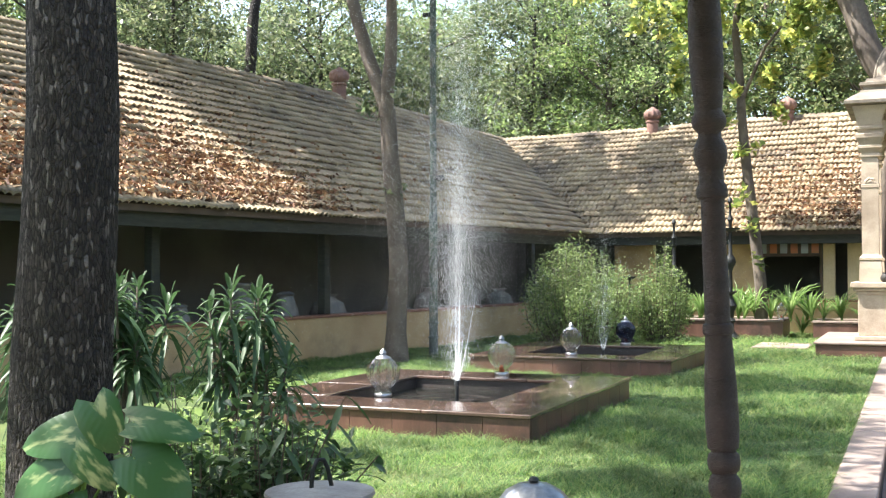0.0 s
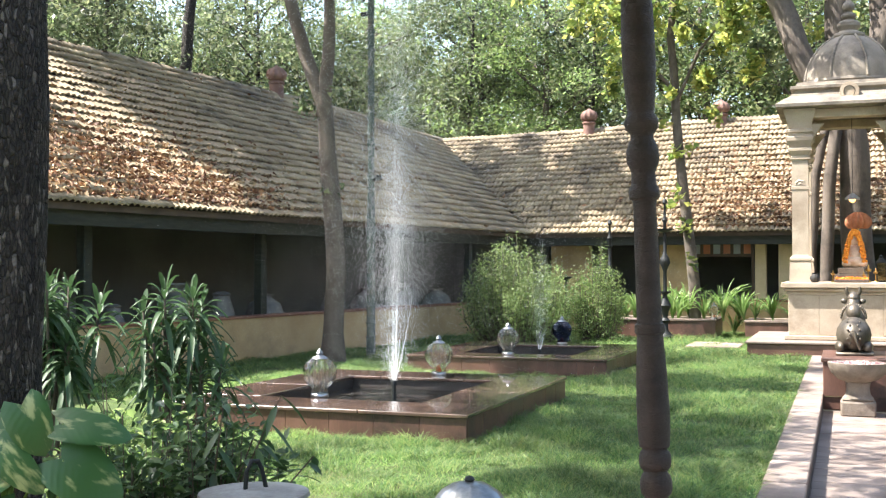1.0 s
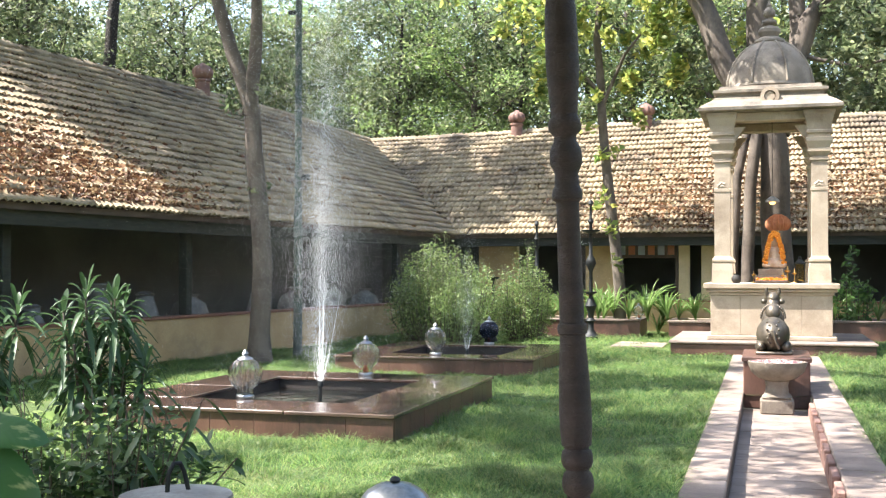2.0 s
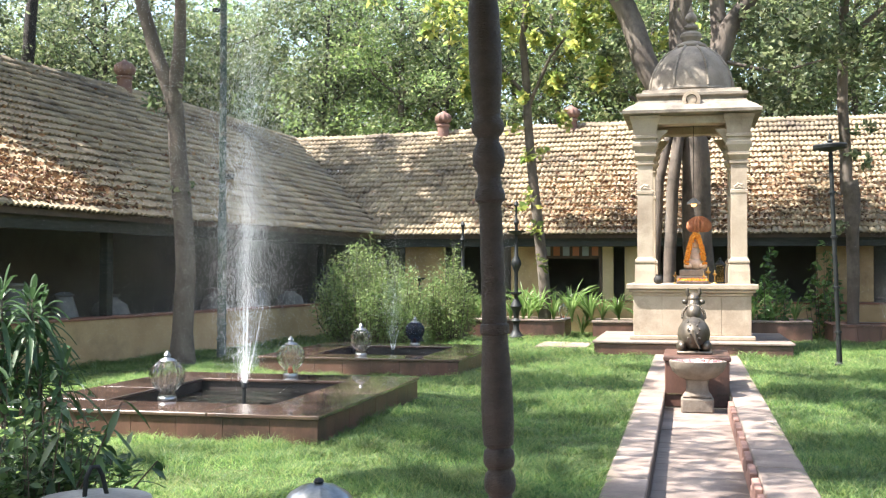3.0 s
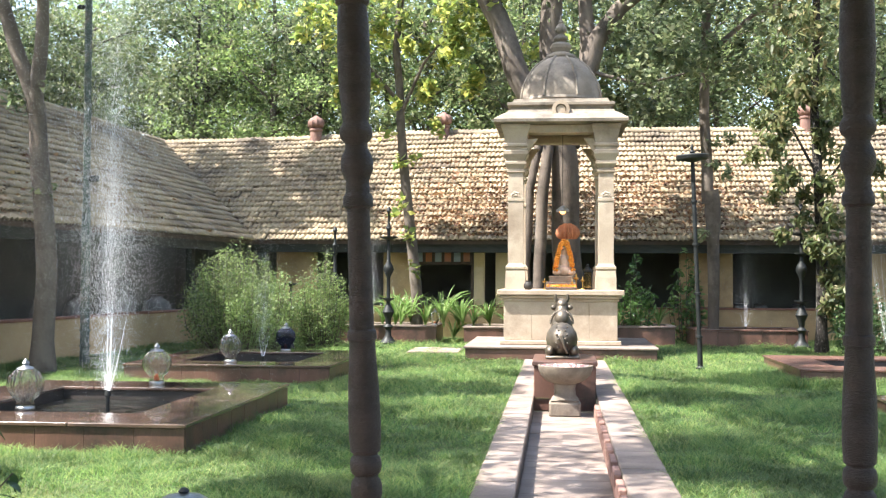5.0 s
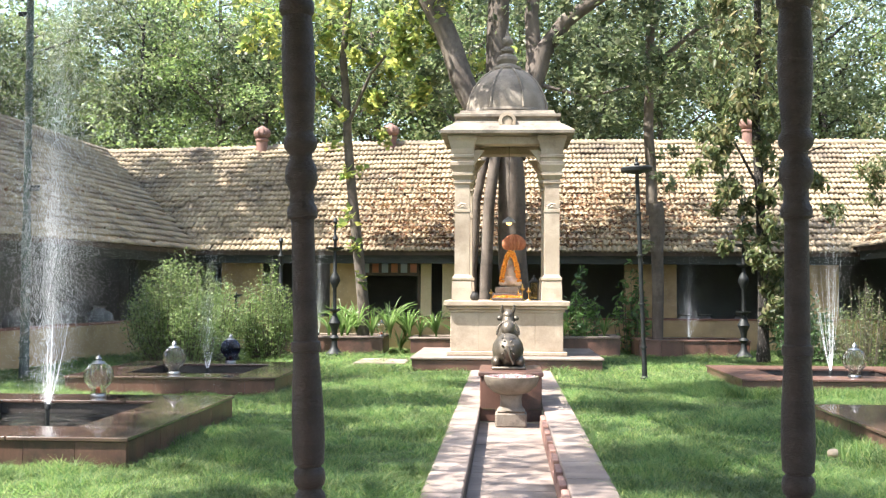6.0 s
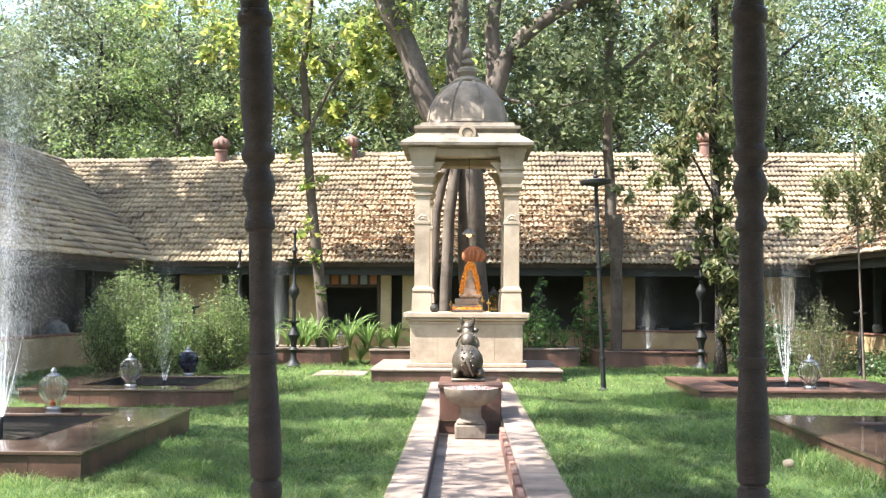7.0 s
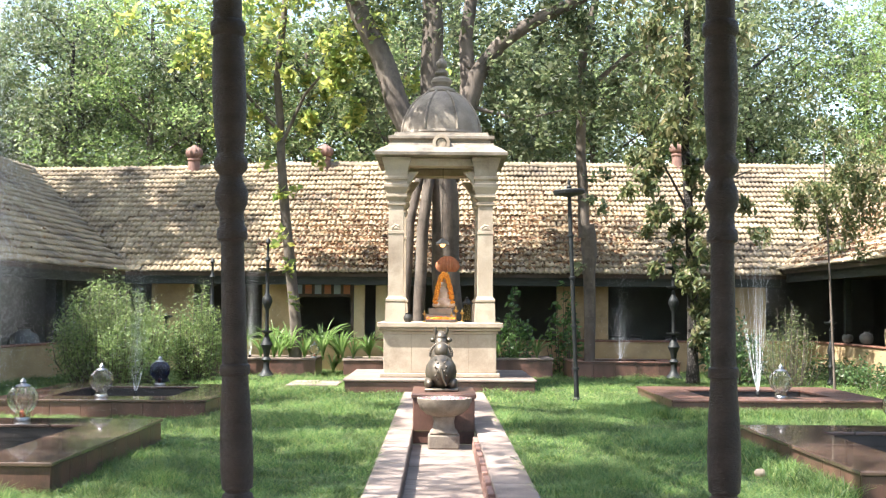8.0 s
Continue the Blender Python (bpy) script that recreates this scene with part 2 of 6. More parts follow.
# thick plated bark: cracks between upright plates, pale flakes
def plated_bark():
    m, nt, p = nodes_of("plated_bark")
    N, L = nt.nodes.new, nt.links.new
    tc = N("ShaderNodeTexCoord")
    mp = N("ShaderNodeMapping")
    mp.inputs["Scale"].default_value = (78, 78, 22)
    wob = N("ShaderNodeTexNoise")
    wob.inputs["Scale"].default_value = 14
    add = N("ShaderNodeVectorMath")
    add.operation = "ADD"
    sc = N("ShaderNodeVectorMath")
    sc.operation = "SCALE"
    sc.inputs["Scale"].default_value = 1.3
    L(tc.outputs["Object"], mp.inputs["Vector"])
    L(tc.outputs["Object"], wob.inputs["Vector"])
    L(wob.outputs["Color"], sc.inputs[0])
    L(mp.outputs[0], add.inputs[0])
    L(sc.outputs[0], add.inputs[1])
    vo = N("ShaderNodeTexVoronoi")
    vo.feature = "DISTANCE_TO_EDGE"
    vo.inputs["Scale"].default_value = 1.0
    L(add.outputs[0], vo.inputs["Vector"])
    vc = N("ShaderNodeTexVoronoi")
    vc.inputs["Scale"].default_value = 1.0
    L(add.outputs[0], vc.inputs["Vector"])
    fn = N("ShaderNodeTexNoise")
    fn.inputs["Scale"].default_value = 70
    fn.inputs["Detail"].default_value = 6
    L(tc.outputs["Object"], fn.inputs["Vector"])
    sep = N("ShaderNodeSeparateColor")
    L(vc.outputs["Color"], sep.inputs[0])
    r = N("ShaderNodeValToRGB")
    e = r.color_ramp.elements
    e[0].position, e[0].color = 0.0, (0.030, 0.025, 0.022, 1)
    e[1].position, e[1].color = 0.86, (0.085, 0.072, 0.062, 1)
    k = e.new(0.97)
    k.color = (0.24, 0.215, 0.19, 1)
    L(sep.outputs[0], r.inputs["Fac"])
    crack = N("ShaderNodeMapRange")
    crack.inputs["From Max"].default_value = 0.16
    crack.inputs["To Min"].default_value = 0.40
    L(vo.outputs["Distance"], crack.inputs["Value"])
    mr = N("ShaderNodeMath")
    mr.operation = "MULTIPLY"
    fm = N("ShaderNodeMapRange")
    fm.inputs["To Min"].default_value, fm.inputs["To Max"].default_value = 0.5, 1.6
    L(fn.outputs["Fac"], fm.inputs["Value"])
    L(crack.outputs["Result"], mr.inputs[0])
    L(fm.outputs["Result"], mr.inputs[1])
    hsv = N("ShaderNodeHueSaturation")
    L(r.outputs["Color"], hsv.inputs["Color"])
    L(mr.outputs[0], hsv.inputs["Value"])
    L(hsv.outputs["Color"], p.inputs["Base Color"])
    p.inputs["Roughness"].default_value = 0.9
    bp = N("ShaderNodeBump")
    bp.inputs["Distance"].default_value = 0.03
    bp.inputs["Strength"].default_value = 1.0
    L(mr.outputs[0], bp.inputs["Height"])
    L(bp.outputs[0], p.inputs["Normal"])
    return m


M["bark"] = plated_bark()


# variegated creeper leaf: green with pale yellow streaks along the veins
def variegated():
    m, nt, p = nodes_of("variegated_creeper_leaf")
    N, L = nt.nodes.new, nt.links.new
    tc = N("ShaderNodeTexCoord")
    mp = N("ShaderNodeMapping")
    mp.inputs["Scale"].default_value = (24, 8, 8)
    mp.inputs["Rotation"].default_value = (0, 0, 0.5)
    oi = N("ShaderNodeObjectInfo")
    sh = N("ShaderNodeVectorMath")
    sh.operation = "ADD"
    L(tc.outputs["Object"], sh.inputs[0])
    L(oi.outputs["Random"], sh.inputs[1])
    n = N("ShaderNodeTexNoise")
    n.inputs["Scale"].default_value = 1.2
    n.inputs["Detail"].default_value = 5
    L(sh.outputs[0], mp.inputs["Vector"])
    L(mp.outputs[0], n.inputs["Vector"])
    r = N("ShaderNodeValToRGB")
    e = r.color_ramp.elements
    e[0].position, e[0].color = 0.54, (0.045, 0.13, 0.035, 1)
    e[1].position, e[1].color = 0.66, (0.36, 0.42, 0.18, 1)
    L(n.outputs["Fac"], r.inputs["Fac"])
    L(r.outputs["Color"], p.inputs["Base Color"])
    p.inputs["Roughness"].default_value = 0.38
    # side veins running out from the midrib
    xyz = N("ShaderNodeSeparateXYZ")
    L(tc.outputs["Object"], xyz.inputs[0])
    side = N("ShaderNodeMath")
    side.operation = "ABSOLUTE"
    L(xyz.outputs["X"], side.inputs[0])
    slant = N("ShaderNodeMath")
    slant.operation = "MULTIPLY_ADD"
    slant.inputs[1].default_value = -0.8
    L(side.outputs[0], slant.inputs[0])
    L(xyz.outputs["Y"], slant.inputs[2])
    freq = N("ShaderNodeMath")
    freq.operation = "MULTIPLY"
    freq.inputs[1].default_value = 230.0
    L(slant.outputs[0], freq.inputs[0])
    wave = N("ShaderNodeMath")
    wave.operation = "SINE"
    L(freq.outputs[0], wave.inputs[0])
    bp = N("ShaderNodeBump")
    bp.inputs["Strength"].default_value = 0.12
    bp.inputs["Distance"].default_value = 0.002
    L(wave.outputs[0], bp.inputs["Height"])
    L(bp.outputs[0], p.inputs["Normal"])
    return m


M["creeper"] = variegated()


# ---- mesh helpers ----
class Mesh:
    """Collects vertices and faces, then links them as one mesh object."""

    def __init__(self):
        self.v, self.f = [], []

    def add(self, verts, faces):
        o = len(self.v)
        self.v.extend(verts)
        self.f.extend([tuple(i + o for i in f) for f in faces])
        return self

    def box(self, x0, x1, y0, y1, z0, z1, c=0.0):
        c = min(c, (x1 - x0) / 2.2, (y1 - y0) / 2.2, (z1 - z0) / 2.2)
        if c <= 0:
            v = [(x, y, z) for z in (z0, z1) for y in (y0, y1) for x in (x0, x1)]
            return self.add(v, [(0, 2, 3, 1), (4, 5, 7, 6), (0, 1, 5, 4), (2, 6, 7, 3), (0, 4, 6, 2), (1, 3, 7, 5)])
        mid, half = ((x0 + x1) / 2, (y0 + y1) / 2, (z0 + z1) / 2), ((x1 - x0) / 2, (y1 - y0) / 2, (z1 - z0) / 2)
        v, idx = [], {}
        for s in itertools.product((-1, 1), repeat=3):
            for a in range(3):
                idx[s, a] = len(v)
                v.append(tuple(mid[k] + s[k] * (half[k] - (0 if k == a else c)) for k in range(3)))
        f = []
        for a in range(3):
            b, d = [k for k in range(3) if k != a]
            for sg in (-1, 1):
                quad = []
                for sb, sd in ((-1, -1), (1, -1), (1, 1), (-1, 1)):
                    s = [0, 0, 0]
                    s[a], s[b], s[d] = sg, sb, sd
                    quad.append(idx[tuple(s), a])
                f.append(tuple(quad))
        for a in range(3):
            b, d = [k for k in range(3) if k != a]
            for sb, sd in itertools.product((-1, 1), repeat=2):
                s0, s1 = [0, 0, 0], [0, 0, 0]
                s0[a], s1[a] = -1, 1
                s0[b] = s1[b] = sb
                s0[d] = s1[d] = sd
                f.append((idx[tuple(s0), b], idx[tuple(s1), b], idx[tuple(s1), d], idx[tuple(s0), d]))
        for s in itertools.product((-1, 1), repeat=3):
            f.append((idx[s, 0], idx[s, 1], idx[s, 2]))
        return self.add(v, f)

    def lathe(self, profile, n=20, cx=0, cy=0, lobes=0, depth=0.0, cap=True):
        """Profile of (radius, height) turned about the upright axis; lobes ribs the wall."""
        v, f = [], []
        for r, z in profile:
            for i in range(n):
                a = 2 * pi * i / n
                k = 1 - depth * (0.5 - 0.5 * cos(a * lobes)) if lobes else 1
                v.append((cx + r * k * cos(a), cy + r * k * sin(a), z))
        for j in range(len(profile) - 1):
            for i in range(n):
                k = (i + 1) % n
                f.append((j * n + i, j * n + k, (j + 1) * n + k, (j + 1) * n + i))
        if cap:
            f.append(tuple(range(n))[::-1])
            f.append(tuple((len(profile) - 1) * n + i for i in range(n)))
        return self.add(v, f)

    def tube(self, pts, radii, n=8):
        """A tapering tube along points."""
        v, f = [], []
        pts = [Vector(p) for p in pts]
        side = None
        for j, p in enumerate(pts):
            d = (pts[min(j + 1, len(pts) - 1)] - pts[max(j - 1, 0)]).normalized()
            ref = side if side is not None else (Vector((1, 0, 0)) if abs(d.x) < 0.9 else Vector((0, 1, 0)))
            u = (ref - d * ref.dot(d)).normalized()
            w = d.cross(u)
            side = u
            for i in range(n):
                a = 2 * pi * i / n
                v.append(tuple(p + (u * cos(a) + w * sin(a)) * radii[j]))
        for j in range(len(pts) - 1):
            for i in range(n):
                k = (i + 1) % n
                f.append((j * n + i, j * n + k, (j + 1) * n + k, (j + 1) * n + i))
        f.append(tuple(range(n))[::-1])
        f.append(tuple((len(pts) - 1) * n + i for i in range(n)))
        return self.add(v, f)

    def data(self, name, mat, smooth=None):
        me = bpy.data.meshes.new(name)
        me.from_pydata(self.v, [], self.f)
        me.materials.append(mat)
        bm = bmesh.new()
        bm.from_mesh(me)
        bmesh.ops.recalc_face_normals(bm, faces=bm.faces)
        bm.to_mesh(me)
        bm.free()
        if smooth is not None:
            me.shade_smooth()
            me.set_sharp_from_angle(angle=radians(smooth))
        return me


def fast_mesh(name, verts, loops, sizes, mat):
    """A mesh straight from arrays, for leaves and blades past counting."""
    me = bpy.data.meshes.new(name)
    me.vertices.add(len(verts))
    me.vertices.foreach_set("co", np.asarray(verts, np.float32).ravel())
    me.loops.add(len(loops))
    me.loops.foreach_set("vertex_index", np.asarray(loops, np.int32))
    me.polygons.add(len(sizes))
    starts = np.concatenate([[0], np.cumsum(sizes)[:-1]]).astype(np.int32)
    me.polygons.foreach_set("loop_start", starts)
    me.update(calc_edges=True)
    me.validate()
    me.materials.append(mat)
    return me


def thing(name, label, category, at=(0, 0, 0), rz=0.0, group="", kind=""):
    ob = new(name)
    ob.empty_display_size = 0.2
    ob.matrix_basis = pose(*at, 0, 0, rz)
    return tagged(ob, label, category, group, kind)


def part(name, mesh, mat, parent, label="", smooth=None, kind="", at=None):
    data = mesh.data(name, mat, smooth) if isinstance(mesh, Mesh) else mesh
    ob = new(name, data)
    ob.parent = parent
    if at is not None:
        ob.matrix_basis = at
    return tagged(ob, label, "", "", kind)


def solid(name, mesh, mat, label, category, group="", kind="", smooth=None):
    return tagged(new(name, mesh.data(name, mat, smooth)), label, category, group, kind)


rng = np.random.default_rng(7)


def leaf_cards(centres, size, rg, droop=0.35, aspect=0.45, up=0.0):
    """Small pointed leaves (two triangles, slightly folded) at the centres; up turns their faces to the sky."""
    n = len(centres)
    c = np.asarray(centres, float)
    d = rg.normal(size=(n, 3))
    d[:, 2] = d[:, 2] * 0.6 - droop
    d /= np.linalg.norm(d, axis=1)[:, None]
    u = np.cross(d, rg.normal(size=(n, 3)) + np.array([0, 0, up]))
    u /= np.linalg.norm(u, axis=1)[:, None]
    nn = np.cross(d, u)
    s = size * rg.uniform(0.6, 1.35, n)[:, None]
    a = c - d * s * 0.5
    b = c + u * s * aspect * 0.5 + nn * s * 0.08
    e = c + d * s * 0.5
    g = c - u * s * aspect * 0.5 + nn * s * 0.08
    v = np.stack([a, b, e, g], 1).reshape(-1, 3)
    loops = np.arange(4 * n)
    return v, loops, np.full(n, 4)


def full_leaves(centres, size, rg, droop=0.35, aspect=0.5):
    """Rounder leaves for plants seen close: two folded halves with a pointed tip."""
    n = len(centres)
    c = np.asarray(centres, float)
    d = rg.normal(size=(n, 3))
    d[:, 2] = d[:, 2] * 0.5 - droop
    d /= np.linalg.norm(d, axis=1)[:, None]
    u = np.cross(d, rg.normal(size=(n, 3)) * np.array([0.5, 0.5, 0.2]) + np.array([0, 0, 1.0]))
    u /= np.linalg.norm(u, axis=1)[:, None] + 1e-9
    nn = np.cross(u, d)
    s = size * rg.uniform(0.55, 1.3, n)[:, None]
    w = s * aspect * 0.5
    pts = [c - d * s * 0.5]
    for sg in (1, -1):
        pts += [c - d * s * 0.22 + sg * u * w * 0.92 + nn * w * 0.3, c + d * s * 0.12 + sg * u * w * 0.85 + nn * w * 0.25]
    pts.append(c + d * s * 0.5 - nn * s * 0.10)
    v = np.stack(pts, 1).reshape(-1, 3)
    o = np.arange(n)[:, None] * 6
    loops = np.concatenate([o + np.array([[0, 1, 2, 5]]), o + np.array([[0, 5, 4, 3]])], 1).ravel()
    return v, loops, np.full(2 * n, 4)


def blades(base, height, width, lean, rg):
    """Grass-like blades: a bent strip of a quad and a tip."""
    n = len(base)
    b = np.asarray(base, float)
    az = rg.uniform(0, 2 * pi, n)
    h = np.broadcast_to(height, n) * rg.uniform(0.6, 1.3, n)
    w = np.broadcast_to(width, n) * rg.uniform(0.7, 1.3, n)
    ln = h * lean * rg.uniform(0.2, 1.6, n)
    dirv = np.stack([np.cos(az), np.sin(az), np.zeros(n)], 1)
    az2 = az + rg.normal(0, 0.7, n) + pi / 2
    sv = np.stack([np.cos(az2), np.sin(az2), np.zeros(n)], 1) * w[:, None] * 0.5
    up = np.array([0, 0, 1.0])
    m = b + dirv * (ln * 0.35)[:, None] + up * (h * 0.62)[:, None]
    t = b + dirv * ln[:, None] + up * (h * 0.95)[:, None]
    v = np.stack([b - sv, b + sv, m + sv * 0.8, m - sv * 0.8, t], 1).reshape(-1, 3)
    o = np.arange(n)[:, None] * 5
    loops = np.concatenate([o + np.array([[0, 1, 2, 3]]), o + np.array([[3, 2, 4]])], 1).ravel()
    return v, loops, np.tile([4, 3], n)

# ---- ground ----
CH_X0, CH_X1, CH_Y0, CH_Y1, CH_Z = -0.31, 0.475, 3.0, 14.0, -0.16
g = Mesh()
for x0, x1, y0, y1 in ((-220, CH_X0, -120, 320), (CH_X1, 220, -120, 320), (CH_X0, CH_X1, -120, CH_Y0), (CH_X0, CH_X1, CH_Y1, 320)):
    g.add([(x0, y0, 0), (x1, y0, 0), (x1, y1, 0), (x0, y1, 0)], [(0, 1, 2, 3)])
ground = solid("ground", g, M["soil"], "green lawn soil reaching to the woods", "ground", kind="structure")

# ---- the three veranda wings round the courtyard ----
PITCH = 0.70
TW, TL = 0.235, 0.272           # cover width and length of one roof tile
SLOPE = sqrt(1 + PITCH * PITCH)


def tile_mesh(mat):
    """One double-roll clay tile: corrugated sheet with a thick front lip, along +y upslope."""
    m = Mesh()
    n, th, ln = 8, 0.016, TL * 1.16
    v = []
    for y in (0, ln):
        lift = 0.058 * (1 - y / ln)
        for i in range(n + 1):
            x = (i / n - 0.5) * TW * 1.02
            v.append((x, y, lift + 0.038 * abs(sin(2 * pi * i / n)) + 0.004))
    for i in range(n + 1):
        x = (i / n - 0.5) * TW * 1.02
        v.append((x, 0, 0.058 + 0.038 * abs(sin(2 * pi * i / n)) + 0.004 - th * 2.2))
    f = [(i, i + 1, n + 2 + i, n + 1 + i) for i in range(n)]
    f += [(2 * (n + 1) + i, 2 * (n + 1) + i + 1, i + 1, i) for i in range(n)]
    m.add(v, f)
    return m


tile_data = tile_mesh(None).data("tile", M["tile"])
tv = np.array(tile_mesh(None).v)
tf = tile_mesh(None).f


class Wing:
    """One wing: u runs along the eave, v outward and up the roof; the old ridge sags from u=sag0 to sag1."""

    def __init__(self, at, rz, eave, run, sag0=0.0, sag1=1.0, sag=0.0):
        self.at, self.rz, self.eave, self.run = at, radians(rz), eave, run
        self.deg = rz
        self.sag0, self.sag1, self.sag = sag0, sag1, sag

    def dip(self, u, v):
        """How far the roof has sunk at u, v."""
        k = np.clip((u - self.sag0) / (self.sag1 - self.sag0), 0, 1)
        return self.sag * k * k * (3 - 2 * k) * np.clip(1 - np.abs(v - self.run) / self.run, 0, 1)

    def uv(self, x, y):
        dx, dy = x - self.at[0], y - self.at[1]
        c, s = cos(self.rz), sin(self.rz)
        return dx * c + dy * s, -dx * s + dy * c

    def xy(self, u, v):
        c, s = cos(self.rz), sin(self.rz)
        return self.at[0] + u * c - v * s, self.at[1] + u * s + v * c


LEFT = Wing((-8.55, 18.15), 82.6, 2.38, 4.5, 6.0, 13.0, 0.20)
FAR = Wing((0.0, 26.6), 0.0, 2.38, 4.5, -1.0, -11.5, 0.24)
RIGHT = Wing((8.2, 20.0), -90.0, 2.50, 4.5)
ALL = (LEFT, FAR, RIGHT)


def wing(w, name, label, u0, u1, wall_u0, wall_u1, near_u, parapet=0.70, wall_v=0.5, fascia_ends=None):
    h = thing(name, label, "building", (w.at[0], w.at[1], 0), w.deg)
    e, run = w.eave, w.run
    # roof deck: both slopes, closed below
    d = Mesh()
    t = 0.09
    zr = e + PITCH * run
    prof = [(0.0, e), (run, zr), (2 * run, e), (2 * run, e - t), (run, zr - t), (0.0, e - t)]
    bays = 16
    vs = [(u, v, z - 0.012 - w.dip(u, v)) for u in np.linspace(u0, u1, bays + 1) for v, z in prof]
    fs = [(6 * k + i, 6 * k + (i + 1) % 6, 6 * k + 6 + (i + 1) % 6, 6 * k + 6 + i) for k in range(bays) for i in range(6)]
    fs += [(6 * k + a, 6 * k + b, 6 * k + c, 6 * k + e_) for k in (0, bays) for a, b, c, e_ in ((0, 1, 4, 5), (1, 2, 3, 4))]
    roof = part("roof", d.add(vs, fs), M["roofdeck"], h, "grey-brown clay tile roof strewn with dry leaves")
    # eave fascia, rafters' dark band, parapet with coping, inner wall, floor
    f0, f1 = fascia_ends or (wall_u0, wall_u1)
    part("fascia", Mesh().box(f0, f1, 0.10, 0.14, e - 0.30, e - 0.07, 0.008), M["darkwood"], h, "dark green timber fascia board")
    part("parapet", Mesh().box(wall_u0, wall_u1, wall_v, wall_v + 0.23, 0, parapet, 0.006), M["ochre"], h, "ochre plastered low wall")
    part("coping", Mesh().box(wall_u0, wall_u1, wall_v - 0.03, wall_v + 0.26, parapet + 0.002, parapet + 0.045, 0.01), M["coping"], h, "red stone coping")
    part("back_wall", Mesh().box(u0, u1, 3.6, 3.8, 0, e + 2.2), M["haze_wall"], h)
    part("floor", Mesh().box(u0, u1, wall_v + 0.24, 3.58, 0.0, 0.12), M["tiles_floor"], h)
    part("outer_wall", Mesh().box(u0, u1, 2 * run - 0.6, 2 * run - 0.4, 0, e + 0.1), M["ochre"], h)
    # tiles: those nearest the middle stretch singly, the rest joined
    cols, rows = int((u1 - u0) / TW), int(run * SLOPE / TL) + 1
    single, joined = [], []
    rg = np.random.default_rng(len(name) * 3 + 1)
    ang = math.atan(PITCH)
    for r, c in itertools.product(range(rows), range(cols)):
        u, s = u0 + (c + 0.5) * TW + 0.012 * sin(r * 2.3), r * TL - 0.08
        v = s / SLOPE
        if v > run - 0.1:
            continue
        x, y = w.xy(u, v + 0.12)
        if any(o is not w and o.uv(x, y)[1] > v + 0.12 and o.uv(x, y)[1] < 2 * o.run for o in ALL if o.uv(x, y)[1] > 0):
            continue
        jit = pose(u + rg.normal(0, 0.008), v + rg.normal(0, 0.008), e + PITCH * v - w.dip(u, v) + rg.normal(0, 0.006) + 0.006,
                   math.degrees(ang) + rg.normal(0, 0.8), rg.normal(0, 0.7), rg.normal(0, 1.2))
        (single if near_u[0] <= u <= near_u[1] and len(single) < 300 else joined).append(jit)
    for m in single:
        part("tile", tile_data, None, roof, at=m)
    if joined:
        mats = np.array([np.array(m) for m in joined])
        vv = np.einsum("nij,kj->nki", mats[:, :3, :3], tv) + mats[:, None, :3, 3]
        fa = np.array(tf)
        loops = (fa[None] + (np.arange(len(joined)) * len(tv))[:, None, None]).ravel()
        part("tile_field", fast_mesh("tile_field", vv.reshape(-1, 3), loops, np.full(len(joined) * len(fa), 4), M["tile_far"]), None, roof, kind="stuff")
    # ridge capping tiles, joined to the roof
    rm = Mesh()
    uu = u0
    while uu < u1 - 0.1:
        x, y = w.xy(uu + 0.2, run)
        if not any(o is not w and 0 < o.uv(x, y)[1] < 2 * o.run and o.eave + PITCH * (o.run - abs(o.uv(x, y)[1] - o.run)) > zr + 0.02 for o in ALL):
            k = rg.normal(0, 0.006)
            pts = [(uu + s * 0.40, run + 0.15 * cos(a), zr - w.dip(uu, run) - 0.06 + 0.15 * sin(a) + 0.02 * (1 - s) + k) for s in (0, 1) for a in np.linspace(0, pi, 7)]
            rm.add(pts, [(i, i + 1, 8 + i, 7 + i) for i in range(6)])
        uu += 0.37
    part("ridge_capping", rm, M["tile"], roof, kind="stuff")
    return h, roof


left_wing, left_roof = wing(LEFT, "veranda_wing", "long low veranda wing with ochre parapet and tiled roof", -16, 13, -16, 8.4, (-4.6, -0.6), 0.70, 0.45, (-16, 8.5))
far_wing, far_roof = wing(FAR, "veranda_wing", "low tiled veranda wing across the courtyard behind the shrine", -13.2, 13.5, -7.6, 9.1, (-1.9, 2.1), 0.74, 0.60, (-7.5, 8.2))
right_wing, right_roof = wing(RIGHT, "veranda_wing", "low tiled veranda wing with sunlit ochre parapet", -11, 16, -7.2, 16, (-5.0, -1.0), 0.76, 0.85, (-6.6, 16))

# veranda posts and wall panels of the far wing
for x0, x1, mat, lab in ((-7.0, -6.0, "ochre", "dim plaster wall panel"), (-4.3, -3.62, "ochre", "plaster pier"), (-2.06, -1.80, "cream", "cream plaster pier"),
                         (-1.53, -1.2, "cream", "cream plaster pier"), (2.9, 4.15, "ochre", "dim plaster wall panel"), (6.9, 8.0, "ochre", "dim plaster wall panel")):
    part("pier", Mesh().box(x0, x1, 0.66, 0.86, 0.80, 2.42, 0.008), M[mat], far_wing, lab)
fr = part("window", Mesh().box(-3.60, -2.08, 0.72, 0.78, 2.12, 2.20).box(-3.60, -2.08, 0.72, 0.78, 1.80, 1.86).box(-3.60, -3.54, 0.72, 0.78, 0.80, 1.80).box(-2.14, -2.08, 0.72, 0.78, 0.80, 1.80),
          M["timberframe"], far_wing, "brown timber frame with a row of coloured panes")
